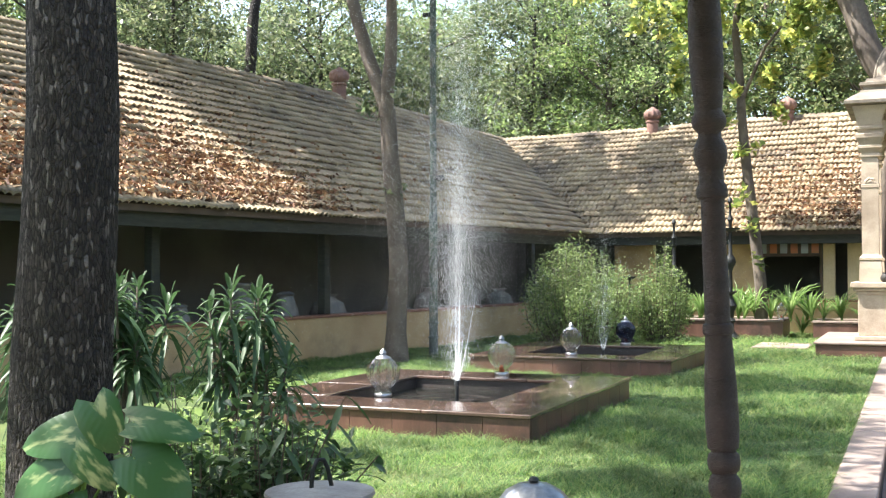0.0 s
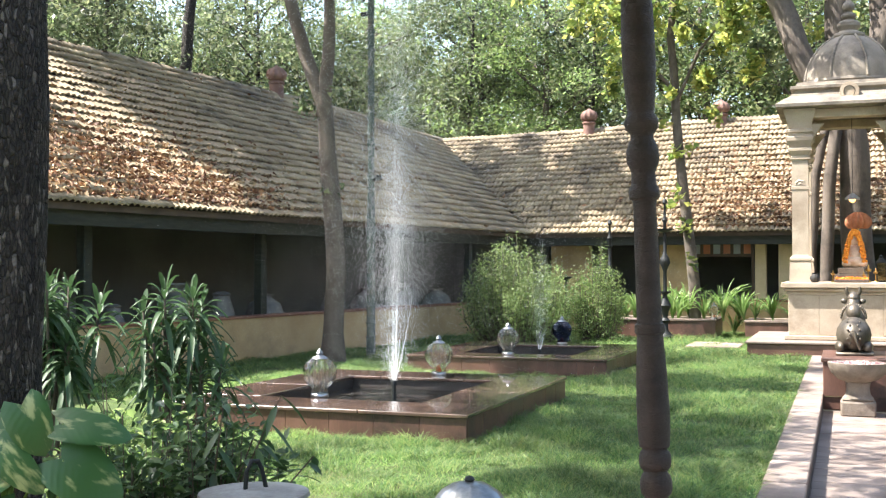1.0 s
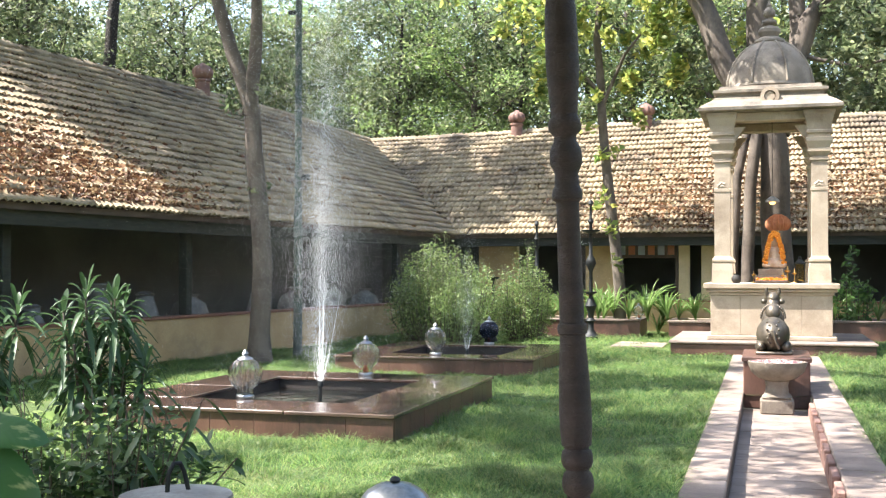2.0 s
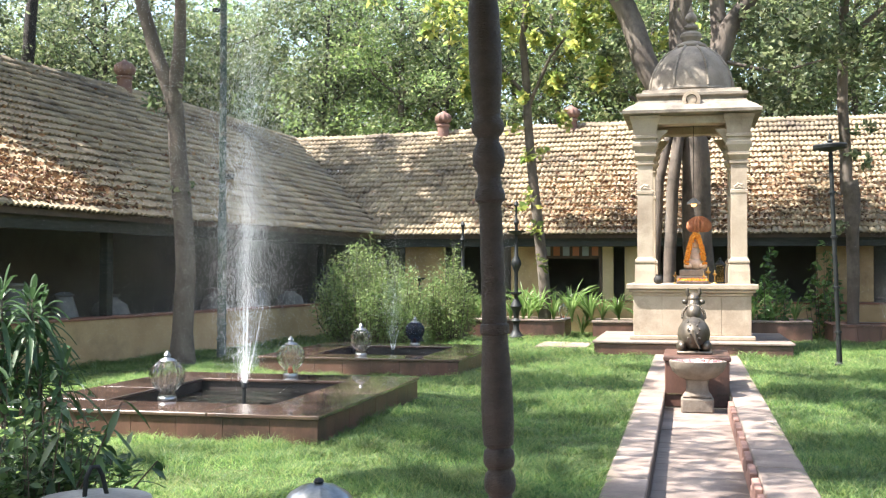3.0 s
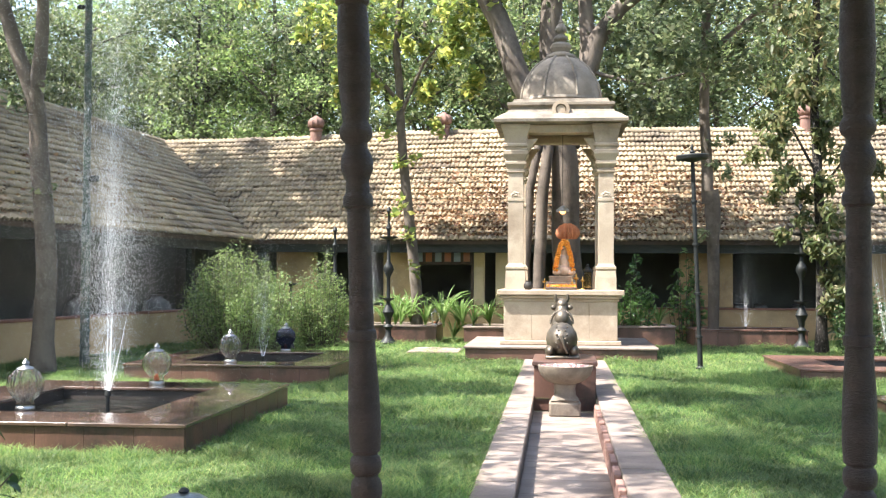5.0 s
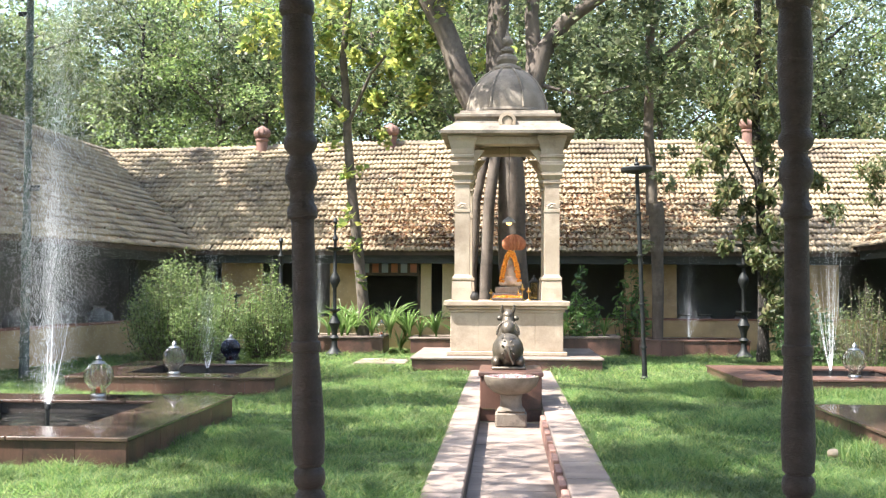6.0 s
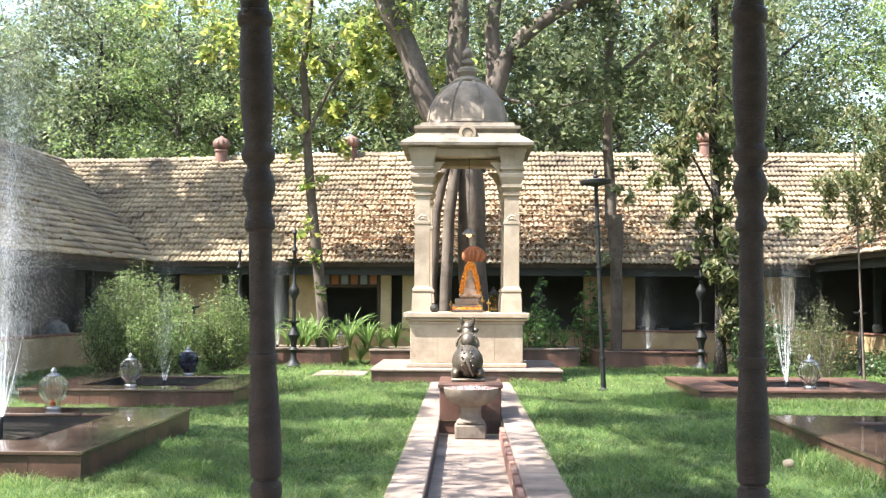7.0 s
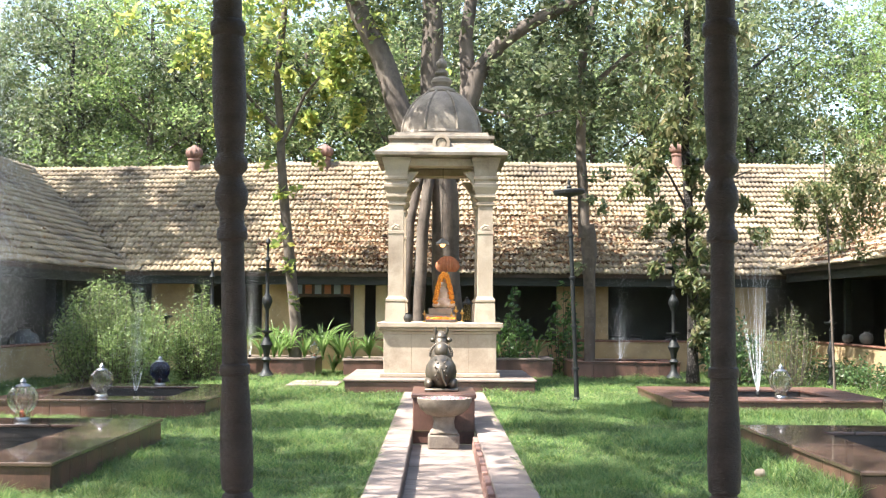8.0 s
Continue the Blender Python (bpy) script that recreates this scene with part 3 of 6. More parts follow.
for i in range(6):
    x = -3.50 + i * 0.235
    part("pane", Mesh().box(x, x + 0.16, 0.74, 0.755, 1.87, 2.11), M["pane_red" if i in (1, 3, 5) else "pane_blue"], fr)
    part("mullion", Mesh().box(x + 0.165, x + 0.23, 0.725, 0.775, 1.86, 2.12), M["timberframe"], fr)
for u in (-13.5, -9.5, -5.5, -1.5, 2.5, 6.5):
    part("post", Mesh().box(u - 0.08, u + 0.08, 0.55, 0.71, 0.75, 2.3, 0.012), M["darkwood"], left_wing, "dark timber veranda post")
for u in (-5.0, -1.0, 3.0, 7.0):
    part("post", Mesh().box(u - 0.07, u + 0.07, 0.90, 1.04, 0.81, 2.9, 0.012), M["darkwood"], right_wing, "dark timber veranda post")

# ridge ventilators
vent = thing("ridge_ventilator", "terracotta ridge ventilator with a ribbed melon cap", "ventilator", (-6.85, 31.0, 5.18), group="ridge ventilators")
part("pipe", Mesh().lathe([(0.20, 0), (0.19, 0.05), (0.165, 0.08), (0.165, 0.42), (0.19, 0.44), (0.19, 0.48), (0.15, 0.50)], 20), M["terracotta"], vent, smooth=35)
part("cap", Mesh().lathe([(0.14, 0.50), (0.215, 0.55), (0.245, 0.63), (0.235, 0.72), (0.17, 0.79), (0.08, 0.83), (0.03, 0.87), (0.0, 0.88)], 40, lobes=10, depth=0.14), M["terracotta"], vent, "ribbed round cap", smooth=50)
copy_thing(vent, pose(-3.21, 31.0, 5.24))
copy_thing(vent, pose(6.7, 31.1, 5.42))
xv, yv = LEFT.xy(4.3, 4.5)
copy_thing(vent, pose(xv, yv, 5.38))

# ---- the iron posts of the porch where the camera stands ----


def porch_post(x, y, lean):
    p = thing("porch_post", "dark brown turned iron porch post with ball mouldings", "post", (x, y, 0.0), group="porch posts")
    p.matrix_basis = pose(x, y, 0.0, 0, lean, 0)
    prof = [(0.075, 0.0), (0.075, 0.10), (0.05, 0.14), (0.034, 0.20), (0.038, 0.80), (0.036, 0.86), (0.030, 0.915), (0.029, 0.925), (0.036, 0.932), (0.0395, 0.945), (0.0395, 0.962), (0.036, 0.978), (0.0295, 0.986), (0.0295, 0.991),
            (0.036, 0.998), (0.0395, 1.010), (0.0395, 1.024), (0.037, 1.037), (0.0305, 1.043), (0.0305, 1.047), (0.0375, 1.053), (0.0405, 1.10), (0.0405, 1.15), (0.0385, 1.22), (0.034, 1.30), (0.0320, 1.337), (0.0365, 1.340), (0.0375, 1.351), (0.0362, 1.363), (0.0312, 1.367),
            (0.0300, 1.50), (0.0284, 1.672), (0.030, 1.680), (0.0375, 1.685), (0.0385, 1.698), (0.0365, 1.712), (0.031, 1.720), (0.0293, 1.752), (0.033, 1.762), (0.0395, 1.776),
            (0.0412, 1.793), (0.0395, 1.812), (0.033, 1.828), (0.0285, 1.838), (0.0285, 1.850), (0.033, 1.856), (0.0405, 1.865), (0.0425, 1.878), (0.0405, 1.891), (0.0345, 1.900), (0.0328, 1.906),
            (0.0340, 1.914), (0.0365, 1.945), (0.0395, 1.985), (0.0418, 2.03), (0.0418, 2.10), (0.0395, 2.18), (0.036, 2.21), (0.043, 2.217), (0.045, 2.232), (0.043, 2.247), (0.036, 2.254),
            (0.036, 2.75), (0.055, 2.80), (0.055, 2.96)]
    prof = [(q * 1.03, z) for q, z in prof]
    part("shaft", Mesh().lathe(prof, 28), M["iron"], p, smooth=40)
    return p


porch_post(-0.468, 2.965, -2.1)
porch_post(0.725, 2.94, -0.1)
pr = solid("porch_roof", Mesh().box(-2.3, 3.2, -3.0, 2.97, 2.97, 3.10, 0.01), M["darkwood"], "dark timber porch ceiling over the posts", "ceiling", kind="structure")
solid("porch_floor", Mesh().box(-2.3, 3.2, -3.0, 3.05, 0.0, 0.06, 0.01), M["tiles_floor"], "red tiled porch floor", "floor", kind="structure")
solid("porch_wall", Mesh().box(-2.3, 3.2, -3.2, -3.003, 0, 3.10), M["ochre"], "ochre wall behind the porch", "wall", kind="structure")

# ---- channel ----
chan = thing("water_channel", "dry stone water channel between pink kerb slabs", "channel")
fl = part("channel_floor", Mesh().box(CH_X0 - 0.02, CH_X1 + 0.02, CH_Y0, CH_Y1, CH_Z - 0.1, CH_Z - 0.006), M["kerb"], chan)
# left wall in near-black stone, right wall in granite
part("side_wall", Mesh().box(CH_X0 - 0.06, CH_X0, CH_Y0, CH_Y1, CH_Z - 0.1, -0.01), M["charcoal"], chan, "near-black side wall")
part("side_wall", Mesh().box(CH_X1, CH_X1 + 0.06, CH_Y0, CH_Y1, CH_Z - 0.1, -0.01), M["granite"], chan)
rg = np.random.default_rng(3)


# ---- pools ----
def fountain_pool(x0, x1, y0, y1, zt, rim, label, wet=True):
    p = thing("fountain_pool", label, "pool", ((x0 + x1) / 2, (y0 + y1) / 2, 0), group="fountain pools")
    a, b = (x1 - x0) / 2, (y1 - y0) / 2
    lid = 0.035
    core = Mesh()
    k = 0.03
    for q in ((-a + k, a - k, -b + k, -b + rim - .02), (-a + k, a - k, b - rim + .02, b - k), (-a + k, -a + rim - .02, -b + rim - .02, b - rim + .02), (a - rim + .02, a - k, -b + rim - .02, b - rim + .02)):
        core.box(*q, 0, zt - lid - 0.004)
    part("body", core, M["basin"], p)
    mat = M["granite_wet"] if wet else M["granite"]
    # rim slabs, mitred as butt joints, three to a side
    gap = 0.004
    for s in (-1, 1):
        n = 3
        for i in range(n):
            u0, u1 = -a + 2 * a * i / n + gap, -a + 2 * a * (i + 1) / n - gap
            lo, hi = (-b - .02, -b + rim) if s < 0 else (b - rim, b + .02)
            part("rim_slab", Mesh().box(u0 - (.02 if i == 0 else 0), u1 + (.02 if i == n - 1 else 0), lo, hi, zt - lid, zt, 0.006), mat, p)
        for i in range(2):
            v0, v1 = -b + rim + (2 * b - 2 * rim) * i / 2 + gap, -b + rim + (2 * b - 2 * rim) * (i + 1) / 2 - gap
            lo, hi = (-a - .02, -a + rim) if s < 0 else (a - rim, a + .02)
            part("rim_slab", Mesh().box(lo, hi, v0, v1, zt - lid, zt, 0.006), mat, p)
    # facing slabs
    wdt = 0.45
    for s in (-1, 1):
        n = round(2 * a / wdt)
        for i in range(n):
            u0, u1 = -a + 2 * a * i / n + .0015, -a + 2 * a * (i + 1) / n - .0015
            part("facing_slab", Mesh().box(u0, u1, s * b - .028 * (s > 0), s * b + .028 * (s < 0), 0.0, zt - lid - .003, 0.003), M["granite"], p)
        n = round(2 * b / wdt)
        for i in range(n):
            v0, v1 = -b + .03 + (2 * b - .06) * i / n + .0015, -b + .03 + (2 * b - .06) * (i + 1) / n - .0015
            part("facing_slab", Mesh().box(s * a - .028 * (s > 0), s * a + .028 * (s < 0), v0, v1, 0.0, zt - lid - .003, 0.003), M["granite"], p)
    part("basin_floor", Mesh().box(-a + rim - .02, a - rim + .02, -b + rim - .02, b - rim + .02, 0.004, 0.012), M["basin"], p)
    # water with small ripples
    wx, wy = a - rim + .015, b - rim + .015
    n = 60
    vs = []
    for j in range(n + 1):
        for i in range(n + 1):
            X, Y = -wx + 2 * wx * i / n, -wy + 2 * wy * j / n
            r = sqrt(X * X + Y * Y)
            vs.append((X, Y, zt - 0.13 + 0.004 * sin(r * 26) * math.exp(-r) + 0.003 * noise.noise((X * 9, Y * 9, x0))))
    part("water", Mesh().add(vs, [(j * (n + 1) + i, j * (n + 1) + i + 1, (j + 1) * (n + 1) + i + 1, (j + 1) * (n + 1) + i) for j in range(n) for i in range(n)]), M["water"], p, "still dark water", smooth=60)
    return p


ZT = 0.25
fountain_pool(-6.20, -3.13, 9.21, 12.80, ZT, 0.68, "low red granite fountain pool, wet rim, on the lawn")
fountain_pool(-6.15, -3.18, 15.40, 18.62, ZT, 0.62, "low red granite fountain pool with dark water, second in the row")
fountain_pool(3.36, 6.42, 8.98, 12.52, ZT, 0.68, "low red granite fountain pool beside the path, sunlit rim")
# dry granite here: the rim's lighter colour stands in for sunlight on it
fountain_pool(3.33, 6.45, 15.95, 18.72, ZT, 0.62, "low red granite fountain pool, lighter dry-granite rim standing in for sun", wet=False)
fountain_pool(2.95, 5.35, 24.75, 26.3, 0.38, 0.30, "small raised granite fountain basin before the veranda", wet=False)


def fountain_jet(x, y, z, height, spread, n, core, label, rise=(0.06, 0.22)):
    """A nozzle with strands and droplets of rising and falling water."""
    j = thing("fountain_jet", label, "fountain", (x, y, z), group="fountain jets")
    part("nozzle", Mesh().lathe([(0.022, -0.24), (0.022, 0.0), (0.030, 0.005), (0.030, 0.05), (0.022, 0.06)], 14), M["lampblack"], j, smooth=40)
    rg = np.random.default_rng(int(abs(x) * 100))
    # streaks on ballistic paths, drawn out along their way
    k = rg.random(n)
    r0 = np.abs(rg.normal(0, 1, n)) * spread
    az = rg.uniform(0, 2 * pi, n)
    top = height * (1 - 0.72 * rg.random(n) ** 1.3)
    tt = rg.random(n) ** 0.9 * 1.8
    zz = top * (1 - (1 - tt) ** 2) + 0.06
    rad = r0 * (1 - np.exp(-zz / 0.55)) * np.where(tt > 1, 1.0 + 1.1 * (tt - 1), 0.55 + 0.45 * tt) + 0.008
    ok = zz > 0.0
    px, py, pz = rad * np.cos(az) + 0.022 * zz * np.maximum(tt, 0.5), rad * np.sin(az), zz
    slope = 2 * top * (1 - tt)
    d = np.stack([r0 * np.cos(az), r0 * np.sin(az), slope], 1)
    d /= np.linalg.norm(d, axis=1)[:, None] + 1e-9
    ln = rg.uniform(0.002, 0.009, n) * np.where(tt < 0.45, 2.2, 0.8)
    wd = rg.uniform(0.0003, 0.0009, n)
    c = np.stack([px, py, pz], 1)[ok]
    d, ln, wd = d[ok], ln[ok], wd[ok]
    u = np.cross(d, rg.normal(size=d.shape))
    u /= np.linalg.norm(u, axis=1)[:, None]
    w = np.cross(d, u)
    q = [c - d * ln[:, None]] + [c + (u * cos(a) + w * sin(a)) * wd[:, None] for a in (0, 2.1, 4.2)] + [c + d * ln[:, None]]
    v = np.stack(q, 1).reshape(-1, 3)
    o = (np.arange(len(c)) * 5)[:, None, None]
    f = np.array([[0, 1, 2], [0, 2, 3], [0, 3, 1], [4, 2, 1], [4, 3, 2], [4, 1, 3]])[None]
    loops = (f + o).ravel()
    part("spray", fast_mesh("spray", v, loops, np.full(len(c) * 6, 3), M["drop"]), None, j, "fine white water spray", kind="stuff")
    q = np.stack([rg.normal(0.12, 2.2 * spread, n), rg.normal(0, 2.2 * spread, n), rg.uniform(0.1, height, n)], 1)
    part("mist", fast_mesh("mist", *leaf_cards(q, 0.0035, rg), M["drop"]), None, j, "drifting fine mist", kind="stuff")
    for i in range(core):
        m = Mesh()
        a, rr = rg.uniform(0, 2 * pi), min(abs(rg.normal(0, 1)), 1.1) * spread * (0.42 if rise[0] < 0.1 else 0.95)
        hh = height * rg.uniform(*rise)
        pts, rad = [], []
        for s in np.linspace(0, 1, 9):
            pts.append((0.01 * cos(a) + rr * s ** 0.8 * cos(a), 0.01 * sin(a) + rr * s ** 0.8 * sin(a), 0.05 + hh * s))
            rad.append((0.0032 if rise[0] < 0.1 else 0.0018) * (1 - 0.8 * s))
        m.tube(pts, rad, 5)
        part("strand", m, M["drop"], j, smooth=60)
    return j


fountain_jet(-4.55, 11.0, 0.27, 5.2, 0.42, 80000, 5, "tall white fountain jet spraying above the pool")
fountain_jet(-4.55, 16.95, 0.20, 1.9, 0.20, 6500, 4, "short faint fountain jet above the pool")
fountain_jet(5.02, 17.6, 0.20, 2.5, 0.26, 5000, 12, "white fountain jet of thin strands fanning above the pool", (0.55, 0.9))
fountain_jet(-4.28, 25.5, 0.40, 2.0, 0.15, 5000, 6, "thin fountain jet rising behind the lilies")
fountain_jet(4.15, 25.5, 0.36, 2.1, 0.26, 5000, 8, "thin fountain jet above the small basin", (0.15, 0.45))

# ---- glass jars ----
JAR_H = 0.40


def ribbed_jar(mat, glass_label, x, y, z, s, candle, label):
    j = thing("ribbed_jar", label, "jar", (x, y, z), group="ribbed jars")
    n = 84
    prof = [(0.085, 0.03), (0.085, 0.05), (0.075, 0.075), (0.11, 0.10), (0.155, 0.155), (0.170, 0.205), (0.160, 0.265), (0.115, 0.315), (0.055, 0.345), (0.035, 0.350)]
    inner = [(max(r - 0.007, 0.01), zz) for r, zz in prof[::-1]]
    sc = lambda ps: [(r * s * 0.94, zz * s * 1.08) for r, zz in ps]
    part("bowl", Mesh().lathe(sc(prof) + sc(inner), n, lobes=14, depth=0.22, cap=False), M[mat], j, glass_label, smooth=60)
    part("foot", Mesh().lathe(sc([(0.088, 0), (0.092, 0.012), (0.086, 0.03), (0.080, 0.034)]), 28), M["silver"], j, smooth=40)
    part("knob", Mesh().lathe(sc([(0.085, 0.334), (0.066, 0.349), (0.030, 0.361), (0.026, 0.368), (0.038, 0.380), (0.026, 0.396), (0.010, 0.412), (0.003, 0.422)]), 18), M["silver"], j, "small metal knob", smooth=50)
    if candle:
        part("candle", Mesh().lathe(sc([(0.032, 0.036), (0.032, 0.085), (0.012, 0.095), (0.004, 0.11)]), 14), M["flame"], j, "red candle inside", smooth=40)
    return j


ribbed_jar("glass", "clear ribbed glass", -4.92, 9.99, ZT, 1.05, False, "melon-ribbed clear glass jar on the pool rim")
ribbed_jar("glass", "clear ribbed glass", -4.60, 12.52, ZT, 1.05, True, "melon-ribbed clear glass jar with a red candle")
ribbed_jar("glass", "clear ribbed glass", -4.72, 15.80, ZT, 1.05, False, "melon-ribbed clear glass jar on the second pool's rim")
ribbed_jar("blueglass", "deep blue ribbed glass", -4.52, 18.28, ZT, 1.05, True, "deep blue ribbed glass jar on the far rim")
ribbed_jar("glass", "clear ribbed glass", 4.98, 16.30, ZT, 1.1, False, "melon-ribbed clear glass jar on the sunlit rim")
ribbed_jar("glass", "clear ribbed glass", 4.98, 12.15, ZT, 1.1, True, "melon-ribbed clear glass jar beside the path pool")
dj = thing("domed_jar", "silvered round jar with a domed top on the lawn", "jar", (-1.80, 5.33, 0), group="ribbed jars")
part("body", Mesh().lathe([(0.12, 0), (0.18, 0.07), (0.212, 0.18), (0.212, 0.28), (0.190, 0.355), (0.145, 0.410), (0.085, 0.445), (0.022, 0.458)], 64, lobes=16, depth=0.03), M["silver"], dj, smooth=50)
part("knob", Mesh().lathe([(0.022, 0.458), (0.028, 0.466), (0.018, 0.48), (0.003, 0.485)], 16), M["lampblack"], dj, "small dark knob", smooth=50)
ribbed_jar("glass", "clear ribbed glass", -2.75, 24.9, 0.42, 0.8, True, "small ribbed glass jar on the flower bed kerb")

# ---- shrine ----
SX, SY = 0.035, 21.9            # centre of the pavilion
sh = thing("shrine_pavilion", "buff sandstone shrine pavilion with four pillars and ribbed dome", "shrine", (SX, SY, 0))
part("step", Mesh().box(-1.72, 1.72, -1.65, 1.65, 0.0, 0.20, 0.012), M["granite"], sh, "red granite step")
part("step_top", Mesh().box(-1.75, 1.75, -1.68, 1.68, 0.203, 0.245, 0.01), M["kerb"], sh, "pale stone tread")
bs = Mesh().box(-1.12, 1.12, -1.12, 1.12, 0.247, 0.33, 0.015).box(-1.05, 1.05, -1.05, 1.05, 0.33, 1.05, 0.01)
base = part("base", bs, M["sandstone"], sh, "smooth sandstone base block")
for x0, x1 in ((-1.045, -0.53), (-0.525, 0.525), (0.53, 1.045)):
    part("panel", Mesh().box(x0, x1, -1.066, -1.048, 0.335, 1.045, 0.004), M["sandstone"], base)
part("base_cornice", Mesh().box(-1.08, 1.08, -1.08, 1.08, 1.05, 1.11, 0.015).box(-1.13, 1.13, -1.13, 1.13, 1.11, 1.17, 0.02).box(-1.17, 1.17, -1.17, 1.17, 1.17, 1.265, 0.012), M["sandstone"], sh, "moulded sandstone cornice")


def sq_lathe(m, prof, cx, cy):
    """Square-section mouldings: half width, height."""
    v, f = [], []
    for r, z in prof:
        v += [(cx - r, cy - r, z), (cx + r, cy - r, z), (cx + r, cy + r, z), (cx - r, cy + r, z)]
    for j in range(len(prof) - 1):
        for i in range(4):
            k = (i + 1) % 4
            f.append((4 * j + i, 4 * j + k, 4 * j + 4 + k, 4 * j + 4 + i))
    f += [(3, 2, 1, 0), tuple(4 * (len(prof) - 1) + i for i in range(4))]
    return m.add(v, f)


for sx, sy in itertools.product((-1, 1), repeat=2):
    cx, cy = sx * 0.84, sy * 0.84
    pl = part("pillar", sq_lathe(Mesh(), [(0.19, 1.267), (0.185, 1.50), (0.175, 1.62), (0.16, 1.64), (0.185, 1.66), (0.185, 1.70), (0.155, 1.72), (0.14, 1.76), (0.14, 2.92),
                                          (0.15, 2.93), (0.15, 2.98), (0.14, 2.99), (0.138, 3.45)], cx, cy), M["sandstone"], sh, "square carved sandstone pillar")
    part("capital", sq_lathe(Mesh(), [(0.138, 3.452), (0.165, 3.47), (0.165, 3.51), (0.14, 3.53), (0.155, 3.56), (0.20, 3.62), (0.20, 3.66), (0.175, 3.68), (0.20, 3.74), (0.23, 3.80),
                                      (0.23, 3.86), (0.195, 3.88), (0.195, 3.93), (0.225, 3.95), (0.225, 3.99), (0.20, 4.01), (0.215, 4.12), (0.25, 4.26), (0.27, 4.30), (0.27, 4.358)], cx, cy), M["sandstone"], pl, "stepped capital")
    mm = Mesh()
    n = 28
    ring = [(1.0 - 0.16 * abs(sin(3.5 * a)), a) for a in np.linspace(0, pi, n + 1)]
    vs = [(cx, cy - 0.158, 3.03)]
    for k, d in ((0.55, 0.146), (0.72, 0.156), (1.0, 0.136)):
        vs += [(cx + 0.115 * k * r * cos(a), cy - d, 3.0 + 0.125 * k * r * sin(a)) for r, a in ring]
    fs = [(0, 1 + i, 2 + i) for i in range(n)]
    for k in range(2):
        o = 1 + k * (n + 1)
        fs += [(o + i, o + n + 1 + i, o + n + 2 + i, o + i + 1) for i in range(n)]
    mm.add(vs, fs)
    part("lotus_relief", mm, M["sandstone"], pl, "carved lotus half-medallion")
    for dx, dy in ((-sx, 0), (0, -sy)):
        br = Mesh()
        n = 10
        prof = [(0.135, 3.70)] + [(0.19 + 0.22 * (k / n) ** 1.6, 3.70 + 0.40 * k / n) for k in range(n + 1)] + [(0.135, 4.10)]
        vs = [(cx + dx * r + (w if dy else 0), cy + dy * r + (w if dx else 0), z) for w in (-0.09, 0.09) for r, z in prof]
        m_ = len(prof)
        br.add(vs, [tuple(range(m_ - 1, -1, -1)), tuple(range(m_, 2 * m_))] + [(k, (k + 1) % m_, m_ + (k + 1) % m_, m_ + k) for k in range(m_)])
        part("bracket", br, M["sandstone"], pl, "curved corbel bracket")
lin = Mesh()
for s in (-1, 1):
    lin.box(-1.02, 1.02, s * 0.84 - 0.16, s * 0.84 + 0.16, 4.20, 4.357, 0.012)
    lin.box(s * 0.84 - 0.16, s * 0.84 + 0.16, -0.68, 0.68, 4.20, 4.357, 0.012)
part("lintel", lin, M["sandstone"], sh, "sandstone lintel beams")
# flaring eave slab
ev = sq_lathe(Mesh(), [(1.00, 4.36), (1.15, 4.37), (1.24, 4.385), (1.245, 4.44), (1.12, 4.53), (1.00, 4.60), (0.98, 4.64)], 0, 0)
part("eave_slab", ev, M["sandstone_old"], sh, "flaring weathered eave slab")
part("upper_cornice", sq_lathe(Mesh(), [(0.94, 4.642), (0.94, 4.70), (1.00, 4.73), (1.00, 4.78), (0.90, 4.80), (0.88, 4.86)], 0, 0), M["sandstone_old"], sh, "weathered upper cornice")
med = Mesh()
for r0, r1, y in ((0.0, 0.085, -0.05), (0.10, 0.165, -0.07)):
    n = 20
    for i in range(n):
        a, b = 2 * pi * i / n, 2 * pi * (i + 1) / n
        q = [(r * cos(t), -1.03 + yy, 4.63 + r * sin(t)) for yy in (y, 0.05) for r, t in ((r0, a), (r1, a), (r1, b), (r0, b))]
        med.add(q, [(0, 1, 2, 3), (1, 5, 6, 2), (0, 3, 7, 4)])
part("medallion", med, M["sandstone"], sh, "round carved medallion")
dome = [(0.80, 4.862), (0.835, 4.90), (0.825, 4.93), (0.81, 4.95), (0.80, 5.08), (0.755, 5.24), (0.68, 5.39), (0.57, 5.55), (0.44, 5.67), (0.30, 5.76), (0.24, 5.79)]
dm = part("dome", Mesh().lathe(dome, 48), M["sandstone_old"], sh, "ribbed weathered stone dome", smooth=30)
for k in range(8):
    a = 2 * pi * (k + 0.5) / 8
    part("rib", Mesh().tube([((r + 0.008) * cos(a), (r + 0.008) * sin(a), z) for r, z in dome[3:]], [0.026] * 8, 8), M["sandstone_old"], dm, smooth=50)
part("finial", Mesh().lathe([(0.27, 5.77), (0.29, 5.80), (0.28, 5.84), (0.21, 5.87), (0.16, 5.90), (0.18, 5.94), (0.205, 5.98), (0.20, 6.04), (0.165, 6.08), (0.09, 6.10), (0.085, 6.12), (0.13, 6.15), (0.14, 6.18), (0.12, 6.22),
                             (0.07, 6.24), (0.065, 6.27), (0.10, 6.30), (0.115, 6.35), (0.10, 6.41), (0.06, 6.45), (0.045, 6.47), (0.05, 6.50), (0.025, 6.55), (0.015, 6.62), (0.004, 6.66)], 24), M["sandstone_old"], sh, "stepped stone finial", smooth=35)
# things in the shrine
Z0 = 1.268


